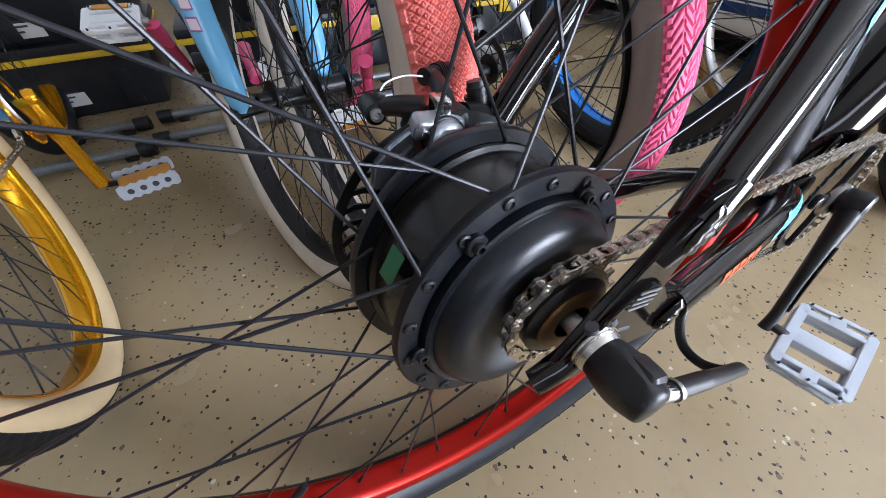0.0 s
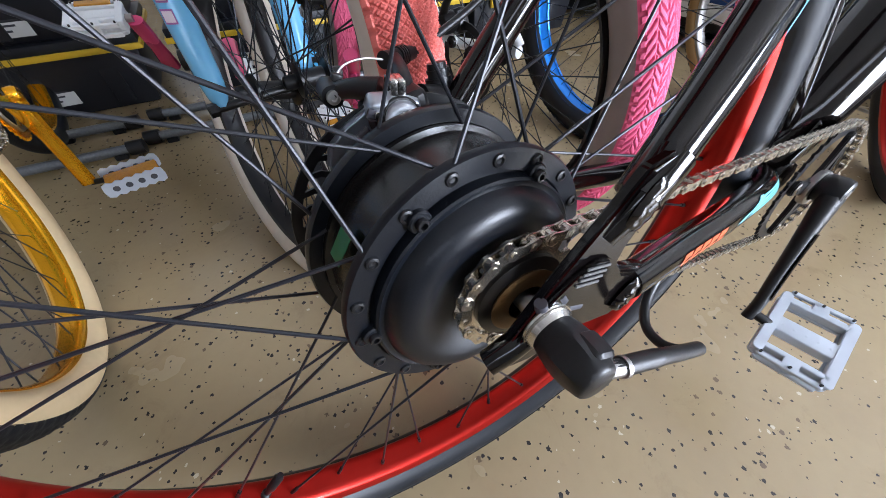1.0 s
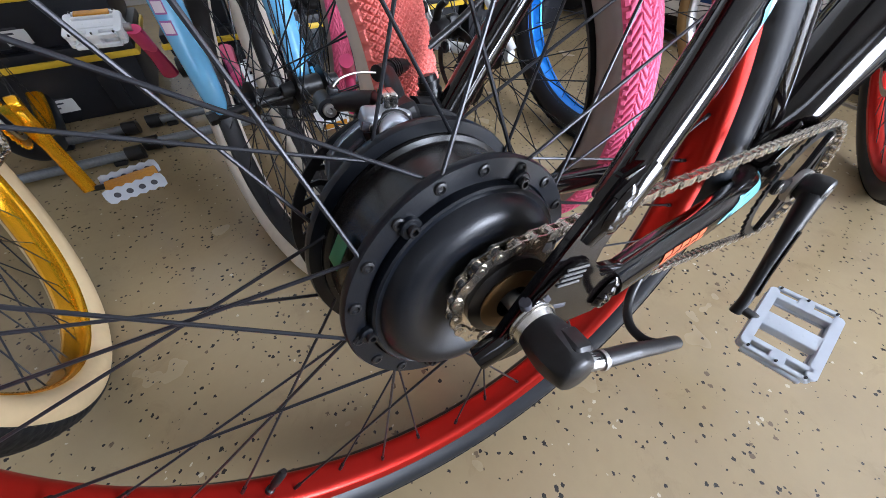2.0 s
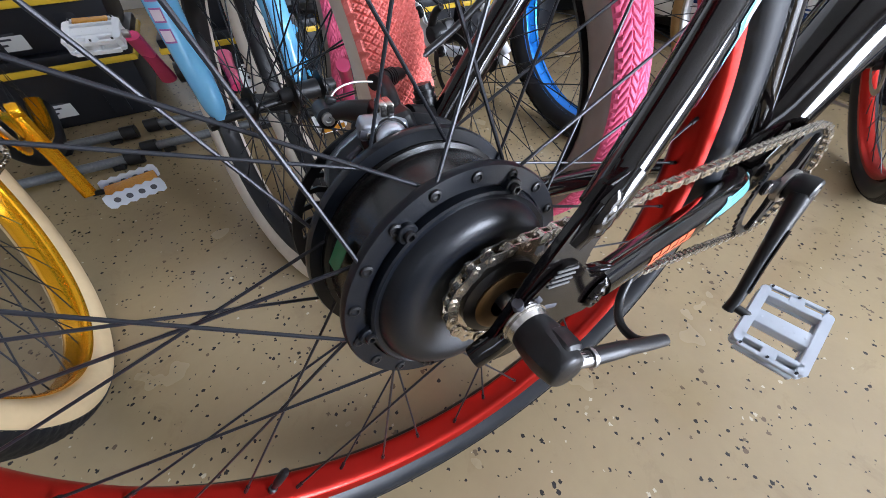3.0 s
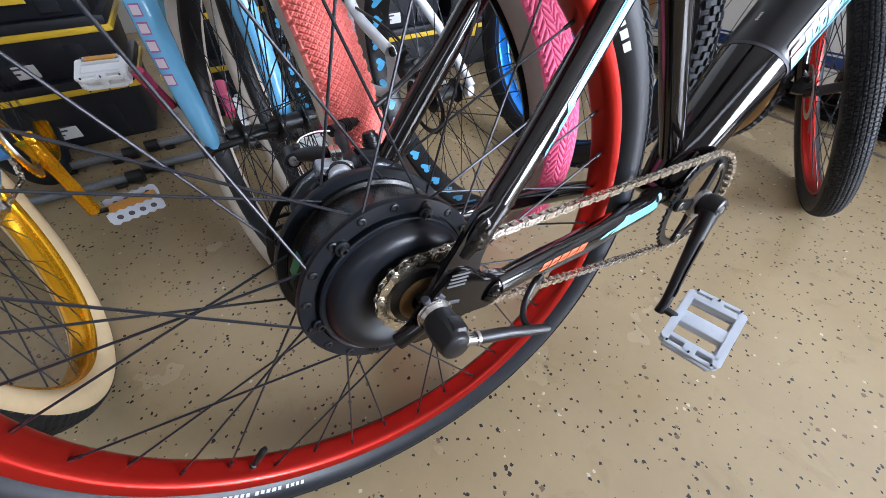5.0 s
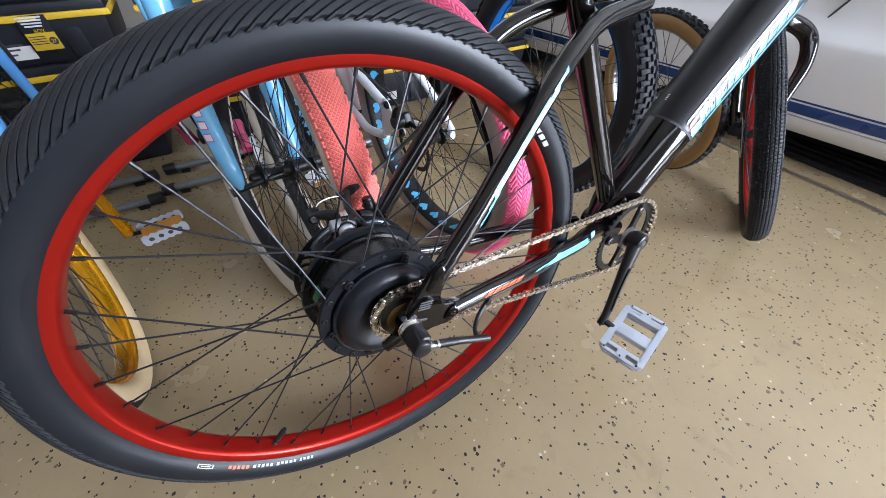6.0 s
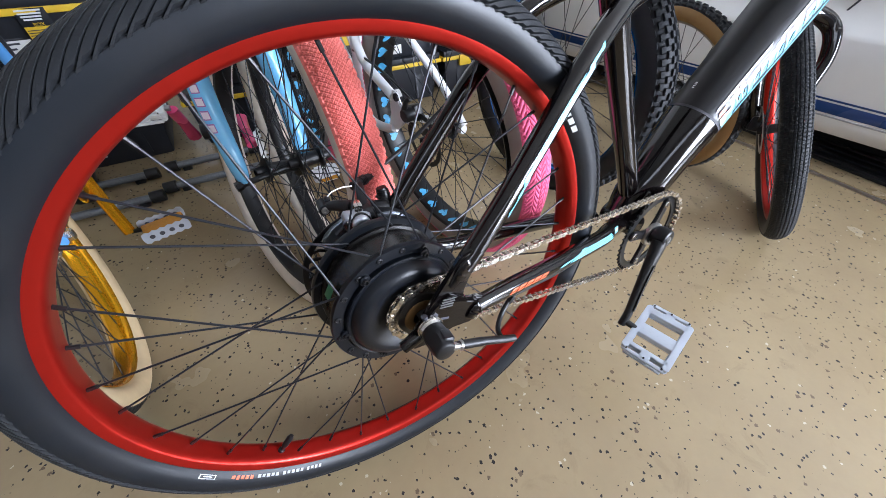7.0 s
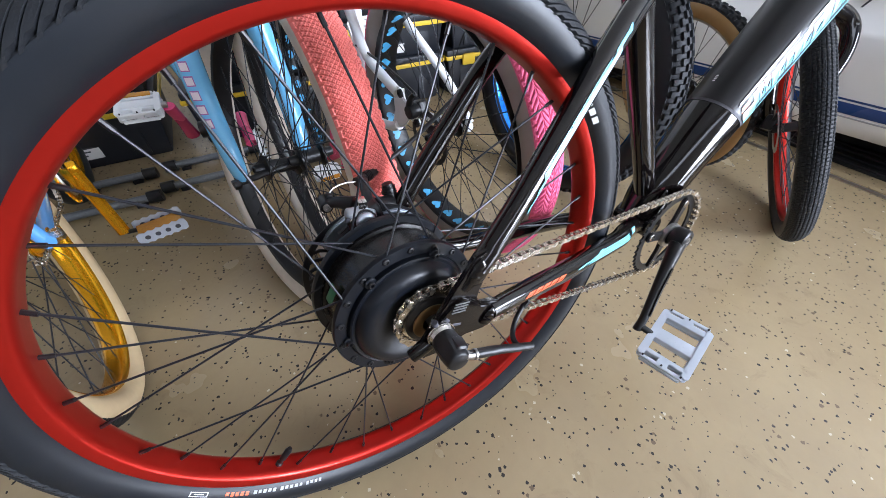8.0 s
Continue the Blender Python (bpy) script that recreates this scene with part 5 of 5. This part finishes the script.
def wp(x, y, z):
    return (x - 0.311, y - 0.433, z)


for nm, pts, r in (("seat_stay", [tuple(PW @ Vector(q)) for q in ((0.094, 0.060, 0.080), (0.145, 0.060, 0.098), (0.206, 0.060, 0.122), (0.242, 0.058, 0.157), (0.330, 0.040, 0.260))], 0.0115), ("seat_stay", [wp(0.372, 0.42, 0.335), wp(0.345, 0.49, 0.42), wp(0.300, 0.60, 0.52), wp(0.26, 0.80, 0.66)], 0.0095),
                   ("chain_stay", [tuple(PW @ Vector(q)) for q in ((0.110, 0.060, -0.004), (0.150, 0.060, -0.022), (0.228, 0.060, -0.034), (0.300, 0.050, -0.030), (0.400, 0.035, -0.030))], 0.0115), ("chain_stay", [wp(0.372, 0.42, 0.325), wp(0.315, 0.62, 0.30), wp(0.27, 0.82, 0.28)], 0.011), ("seat_tube", [wp(0.255, 0.83, 0.27), wp(0.25, 0.80, 0.85)], 0.017), ("down_tube", [wp(0.255, 0.83, 0.28), wp(0.20, 1.30, 0.72)], 0.02)):
    part(nm, tube(nm, pts, r, 16), WHITE, white_bike)
br = part("dropout", plate("dropout", [(0.112, 0.092), (0.084, 0.096), (0.074, 0.086), (0.066, 0.072), (0.043, 0.064), (0.026, 0.058), (0.012, 0.034), (0.020, 0.026), (0.036, 0.028), (0.057, 0.030), (0.074, 0.012), (0.097, -0.006), (0.124, -0.014), (0.132, 0.004), (0.118, 0.036)], 0.055, 0.063, 0.003), WHITE, white_bike, "white cast dropout with brake lugs", m=PW)
for x, z in ((0.078, 0.084), (0.038, 0.056), (0.022, 0.034)):
    part("lug_bolt", lathe("lug_bolt", [(0.0, 0.0005), (0.0035, 0.0005), (0.0045, 0.003), (0.0085, 0.003), (0.0095, 0.001), (0.0095, -0.003)], 16), BLACK_SATIN, br, m=pose(x, 0.064, z))
cl = part("brake_caliper", rounded_box("brake_caliper", 0.045, 0.026, 0.038, 0.010, 3), BLACK_SATIN, white_bike, "black disc brake caliper", m=PW @ pose(0.028, 0.048, 0.060, 0, 20, 0))
part("piston_barrel", lathe("piston_barrel", [(0.0, -0.012), (0.014, -0.012), (0.016, -0.008), (0.016, 0.012)], 24), BLACK_SATIN, cl, m=pose(-0.006, 0.022, 0.002, 180))
part("caliper_arm", tube("caliper_arm", [(0.004, 0.026, 0.006), (-0.026, 0.028, 0.030), (-0.046, 0.026, 0.036)], [0.008, 0.006, 0.005], 12), BLACK_SATIN, cl)
part("cable", tube("cable", [(-0.046, 0.026, 0.036), (0.010, 0.024, 0.075), (0.090, 0.014, 0.110), (0.200, 0.010, 0.160)], 0.0028, 8), BLACK_RUBBER, cl)
part("brake_rotor", lathe("brake_rotor", [(0.054, 0.047), (0.066, 0.047), (0.066, 0.049), (0.054, 0.049)], 48, True), BLACK_SATIN, white_bike, m=PW)

# fat knobbly tyre on a blue rim, and a tan-walled wheel, standing behind the e-bike
fat_bike = thing("fat_tyre_bicycle", pose(0.755, 0.525, 0), "bicycle with fat black knobbly tyre on a blue rim", "bicycle")
spoked_wheel(fat_bike, "wheel", at(0, 0, 0.342, 96, -0.5), 0.342, 0.040, 0.270, DEEP_BLUE, RUBBER_SIDE, RUBBER, (1008, 57, knob_tread(84, 8, 0.0050, 0.085)), "fat black knobbly tyre on a blue anodised rim", rim_half=0.026, hub_mat=DEEP_BLUE)
tan_bike = thing("tan_wall_bicycle", pose(1.225, 0.425, 0), "bicycle wheel with tan sidewalls and black knobbly tread", "bicycle")
spoked_wheel(tan_bike, "wheel", at(0, 0, 0.272, 80, -16), 0.272, 0.026, 0.218, STEEL, TANWALL, RUBBER, (480, 19, knob_tread(70, 5, 0.0035, 0.055)), "tan-walled knobbly tyre on a steel rim", split=40)

# ---- bike rack on the floor ----


def rack_bar(x0, x1, y, z=0.022):
    t = thing("rack_bar", pose(0, 0, 0), "grey hammered steel floor rack tube with black end caps", "bike rack", "floor bike rack tubes")
    b = part("bar", tube("bar", [(x0, y, z), (x1, y, z)], 0.0125, 16), GREY_TUBE, t)
    for x, s in ((x0, -1), (x1, 1)):
        part("end_cap", tube("end_cap", [(x - s * 0.035, y, z), (x + s * 0.004, y, z)], 0.0195, 16), BLACK_RUBBER, t, "black rubber end cap")
    for x in (x0 + 0.06, x1 - 0.06):
        part("foot", rounded_box("foot", 0.03, 0.03, 0.014, 0.003), BLACK_RUBBER, t, m=pose(x, y, 0.007))
    return t


for x0, x1, y in ((-0.80, -0.430, 1.035), (-0.422, -0.02, 1.075), (-0.70, -0.450, 1.205), (-0.418, -0.10, 1.225), (0.02, 0.40, 1.06), (0.02, 0.40, 1.23)):
    rack_bar(x0, x1, y)

# ---- storage bins along the back ----


def storage_bin(x, y, z, w, d, h, yaw=0.0, label="black plastic storage bin with yellow lid rim and paper label"):
    t = thing("storage_bin", pose(x, y, z, 0, 0, yaw), label, "storage bin", "black and yellow storage bins")
    bm = rounded_box("body", w, d, h, 0.012, 2)
    for v in bm.verts:
        k = 0.93 + 0.07 * (v.co.z / h + 0.5)
        v.co = (v.co.x * k, v.co.y * k, v.co.z + h / 2)
    body = part("body", bm, BIN_BLACK, t)
    for s in (-1, 1):
        for kx in (-0.32, 0.0, 0.32):
            part("rib", rounded_box("rib", 0.05, 0.012, h * 0.7, 0.004), BIN_BLACK, body, m=pose(kx * w, s * d * 0.478, h * 0.45, 2.2 * s, 0, 0))
    part("lid", rounded_box("lid", w * 1.03, d * 1.03, 0.03, 0.008, 2), BIN_BLACK, t, m=pose(0, 0, h + 0.012))
    part("lid_rim", rounded_box("lid_rim", w * 1.05, d * 1.05, 0.018, 0.005, 2), YELLOW, t, "yellow lid rim", m=pose(0, 0, h - 0.008))
    part("latch", rounded_box("latch", 0.07, 0.014, 0.05, 0.004), YELLOW, t, "yellow latch", m=pose(-w * 0.3, -d * 0.53, h - 0.02))
    lab = part("label", rounded_box("label", 0.10, 0.002, 0.055, 0.0005), PAPER, t, "white paper label", m=pose(w * 0.05, -d * 0.478, h * 0.35, -2.0, 0, 0))
    for k in range(3):
        part("print", rounded_box("print", 0.07 - 0.012 * k, 0.001, 0.005, 0.0002), PRINT, lab, m=pose(-0.008 * k, -0.0014, 0.014 - 0.013 * k))
    return t


for x, w_, yaw in ((-0.68, 0.62, 1), (-0.02, 0.50, -1), (0.55, 0.56, 1), (1.15, 0.56, 0), (-1.34, 0.60, 2)):
    z = 0.0
    for k, h_ in enumerate((0.185, 0.135, 0.135, 0.15)):
        storage_bin(x + 0.012 * ((k * 7) % 3 - 1), 1.375 + 0.21, z, w_, 0.42, h_, yaw + (k % 2) * 0.8)
        z += h_ + 0.027

# ---- the parked car ----


def parked_car():
    t = thing("parked_car", pose(1.76, 0, 0, 0, 0, 8), "white coupe with dark blue rocker stripes, parked", "car")
    prof = [(0.16, 0.105), (0.10, 0.108), (0.030, 0.118), (0.012, 0.140), (0.0055, 0.165), (0.0055, 0.265), (0.0, 0.34), (0.0, 0.405), (0.006, 0.422), (0.030, 0.440), (0.05, 0.50), (0.055, 0.60), (0.04, 0.74), (0.10, 0.90), (0.22, 1.05), (0.40, 1.22), (0.60, 1.28), (1.10, 1.30), (1.30, 1.28), (1.50, 1.22), (1.68, 1.05), (1.80, 0.9), (1.86, 0.74), (1.88, 0.5), (1.88, 0.26), (1.76, 0.145)]
    n = len(prof)
    ys = [-2.2, -2.1, -1.7, -0.9, -0.2, 0.4, 1.2, 1.9, 2.3, 2.4]
    verts, faces = [], []
    for i, y in enumerate(ys):
        k = 0.86 if i in (0, len(ys) - 1) else 1.0
        zmax = 1.30 if -0.9 <= y <= 1.2 else 0.86
        for x, z in prof:
            verts.append((0.94 + (x - 0.94) * k, y, min(z, zmax)))
    for i in range(len(ys) - 1):
        for j in range(n):
            j2 = (j + 1) % n
            faces.append((i * n + j, (i + 1) * n + j, (i + 1) * n + j2, i * n + j2))
    faces += [tuple(range(n)), tuple(range((len(ys) - 1) * n, len(ys) * n))[::-1]]
    part("body", mesh_from("body", verts, faces), CAR_WHITE, t, "white painted body side")
    for z0, z1, m_ in ((0.188, 0.222, CAR_BLUE), (0.228, 0.234, CAR_BLUE), (0.176, 0.181, CAR_GREY)):
        part("stripe", rounded_box("stripe", 0.002, 3.6, z1 - z0, 0.0004), m_, t, "dark blue rocker stripe", m=pose(0.0045, 0.1, (z0 + z1) / 2))
    part("door_gap", rounded_box("door_gap", 0.014, 0.006, 0.40, 0.001), PRINT, t, m=pose(0.049, 0.21, 0.60, 25, 0, 0))
    part("sill", rounded_box("sill", 0.30, 3.4, 0.10, 0.02), BLACK_SATIN, t, "black underbody sill", m=pose(0.34, 0.1, 0.09))
    for y in (-1.45, 1.65):
        for x in (0.16, 1.72):
            w = part("wheel", lathe("wheel", [(0.12, -0.09), (0.25, -0.1), (0.32, -0.09), (0.33, 0.0), (0.32, 0.09), (0.25, 0.1), (0.12, 0.09)], 40), RUBBER, t, m=pose(x, y, 0.33, 0, 0, 90))
    return t


parked_car()
# ribbed rails made one wide black sheet, which also stands in for the car's shadow
rail = thing("mat_and_car_shade", pose(1.70, -0.2, 0), "black ribbed floor rails with pale edge strip, widened to stand in for the car's shadow", "floor mat")
part("mat", rounded_box("mat", 0.62, 2.8, 0.010, 0.003), PLASTIC, rail, m=pose(0.445, 0, 0.005))
part("edge_strip", rounded_box("edge_strip", 0.012, 2.8, 0.008, 0.002), STEEL, rail, "pale metal edge strip", m=pose(0.006, 0, 0.004))
for k in range(10):
    part("rib", rounded_box("rib", 0.020, 2.8, 0.010, 0.003), PLASTIC, rail, m=pose(0.155 + 0.055 * k, 0, 0.012))

# ---- prints and small details ----
# white and red print on the rear tyre, as plain blocks
PRINT_GREY = mat("pale_grey_print", (0.34, 0.35, 0.36), 0.5, vary=0.15, scale=300)
mark_side = [c for c in wheel.children if c.name.startswith("tyre_sidewall")][0]
rnd = random.Random(3)
for k in range(5):
    part("print", sidewall_mark("print", 0.3300, 0.0300, 0.0255, 33.0 + 2.35 * k, 34.7 + 2.35 * k, -128, -115, 0.0006), DECAL_WHITE, mark_side, "white print block")
x = -121.5
for word, col in ((4, DECAL_WHITE), (5, DECAL_WHITE), (5, DECAL_WHITE), (5, DECAL_ORANGE)):
    for k in range(word):
        wd = rnd.uniform(0.75, 1.0)
        part("print", sidewall_mark("print", 0.3300, 0.0300, 0.0255, x, x - wd * 0.85, -131, -122 + rnd.uniform(-1, 1), 0.0005, 3), PRINT_GREY if col is DECAL_WHITE else col, mark_side)
        x -= wd + 0.28
    x -= 0.7
for t0, t1, p0, p1 in ((-149.5, -153.5, -132, -130.6), (-149.5, -153.5, -123, -121.6), (-149.5, -149.7, -132, -122), (-153.3, -153.5, -132, -122), (-150.4, -152.6, -128, -126)):
    part("print", sidewall_mark("print", 0.3300, 0.0300, 0.0255, t0, t1, p0, p1, 0.0005, 4), DECAL_WHITE, mark_side)
# raised size marking, same rubber as the wall
for k in range(11):
    if k not in (2, 6):
        part("embossed_mark", sidewall_mark("embossed_mark", 0.3300, 0.0300, 0.0255, 15.0 + 1.5 * k, 16.0 + 1.5 * k, -130, -122, 0.0008, 3), RUBBER_SIDE, mark_side)
for base in (104, 142):
    for k in range(6):
        part("embossed_mark", sidewall_mark("embossed_mark", 0.3300, 0.0300, 0.0255, base + 1.3 * k, base + 0.8 + 1.3 * k, -128, -121, 0.0007, 2), RUBBER_SIDE, mark_side)

# lettering blocks on the pale blue fork
PURPLE = mat("purple_print", (0.34, 0.12, 0.34), 0.4, vary=0.1)
LILAC = mat("lilac_print", (0.72, 0.62, 0.68), 0.4, vary=0.05)
leg_path = [tuple(ax_l), (ax_l.x * 0.9 + cp(-0.140, 0.495, 0.475)[0] * 0.1, ax_l.y * 0.8 + cp(-0.140, 0.495, 0.475)[1] * 0.2, ax_l.z + 0.028), cp(-0.140, 0.495, 0.475), cp(-0.133, 0.544, 0.652)]
left_leg = [c for c in cyan_bike.children if c.name.startswith("fork")][0]


def upright_patch(name, c, r, z0, z1, a0, a1):
    """A bent patch on an upright leg; angles from +x towards the camera side."""
    verts, faces = [], []
    for i in range(3):
        for j in range(4):
            a = radians(a0 + (a1 - a0) * j / 3)
            cc = np.array(c(z0 + (z1 - z0) * i / 2))
            verts.append((cc[0] + r * math.cos(a), cc[1] - r * math.sin(a), cc[2]))
    for i in range(2):
        for j in range(3):
            v = i * 4 + j
            faces.append((v, v + 1, v + 5, v + 4))
    return mesh_from(name, verts, faces)


def leg_at(z):
    pts = spline(leg_path, 8)
    zs = [p[2] for p in pts]
    return [float(np.interp(z, zs, [p[i] for p in pts])) for i in range(3)]


for k in range(9):
    z = 0.425 + 0.021 * k
    part("lettering", upright_patch("lettering", leg_at, 0.0218, z, z + 0.015, 94, 134), PURPLE, left_leg)
    part("lettering", upright_patch("lettering", leg_at, 0.0223, z + 0.002, z + 0.013, 98, 130), LILAC, left_leg)

# pedal and pink crank low behind the coral tyre
pk = pedal(coral_bike, "pedal", (0.045, 0.154, 0.205), (1, 0.05, 0.02), (0, 1, 0.3), WHITE, 0.070, 0.045, 0.020, "white platform pedal with amber reflector")
part("reflector", rounded_box("reflector", 0.050, 0.003, 0.012, 0.001), AMBER, pk, "amber pedal reflector", m=pose(0, -0.024, 0.002))
part("crank_arm", tube("crank_arm", [(0.107, 0.182, 0.30), (0.117, 0.222, 0.25), (0.097, 0.157, 0.205)], [0.015, 0.012, 0.012], 12), PINK_METAL, coral_bike, "glossy pink crank arm")

pedal(white_bike, "pedal", wp(0.300, 0.900, 0.437), (1, -0.1, 0.1), (0, 0.7, 0.7), WHITE, 0.090, 0.085, 0.024, "white platform pedal")
part("crank_arm", tube("crank_arm", [wp(0.262, 0.83, 0.275), wp(0.265, 0.865, 0.36), wp(0.270, 0.900, 0.437)], [0.016, 0.013, 0.013], 12), PINK_METAL, white_bike, "glossy pink crank arm")

# far wheel with pink tyre and heart-printed rim
far_bike = thing("pink_tyre_bicycle", pose(0.147, 1.10, 0), "bicycle with pink tyre and black heart-printed rim", "bicycle")
fw_ = spoked_wheel(far_bike, "wheel", at(0, 0, 0.30, 92, 4), 0.30, 0.034, 0.234, BLACK_SATIN, GREYWALL, PINK, (960, 31, chevron_tread(96, 0.0020)), "pink tyre on a black rim with blue hearts", rim_half=0.028)
for k in range(28):
    a = 2 * math.pi * k / 28
    rad = Vector((math.cos(a), 0, math.sin(a)))
    h = part("heart", HEART_MESH, None, fw_)
    h.matrix_local = Matrix.Translation(rad * 0.2335 + Vector((0, 0.004, 0))) @ Matrix((Vector((-math.sin(a), 0, math.cos(a))), -rad, Vector((0, 1, 0)))).transposed().to_4x4()

# printed sales label on one of the upper bins, with its readable words
def lettered(text, size, material, parent, m, label=""):
    cu = bpy.data.curves.new("lettering", "FONT")
    cu.body, cu.size, cu.extrude, cu.align_x = text, size, 0.0004, "CENTER"
    ob = bpy.data.objects.new("lettering", cu)
    scene.collection.objects.link(ob)
    dg = bpy.context.evaluated_depsgraph_get()
    me = bpy.data.meshes.new_from_object(ob.evaluated_get(dg))
    bpy.data.objects.remove(ob)
    bpy.data.curves.remove(cu)
    me.materials.clear()
    me.materials.append(material)
    return part("lettering", me, None, parent, label, m=m)


sales = thing("product_label", pose(-0.538, 1.368, 0.462), "yellow and black printed label on a storage bin", "label")
part("sheet", rounded_box("sheet", 0.074, 0.002, 0.092, 0.0005), BIN_BLACK, sales, "black printed sheet")
part("yellow_panel", rounded_box("yellow_panel", 0.070, 0.002, 0.046, 0.0005), YELLOW, sales, m=pose(0, -0.0015, -0.022))
for k in range(4):
    part("print", rounded_box("print", 0.060 - 0.006 * k, 0.001, 0.0042, 0.0003), DECAL_WHITE, sales, m=pose(-0.003, -0.0018, 0.041 - 0.0075 * k))
for k in range(4):
    part("print", rounded_box("print", 0.040, 0.001, 0.0022, 0.0003), PRINT, sales, m=pose(-0.012, -0.003, -0.008 - 0.0065 * k))
part("disc", lathe("disc", [(0.0, -0.0006), (0.0105, -0.0006), (0.0105, 0.0006), (0.0, 0.0006)], 24), PRINT, sales, m=pose(0.022, -0.003, -0.022))
lettered("27", 0.013, YELLOW, sales, pose(0.022, -0.0042, -0.0265, 90, 0, 0))
lettered("BOX", 0.013, YELLOW, sales, pose(0.004, -0.0022, 0.0015, 90, 0, 0))
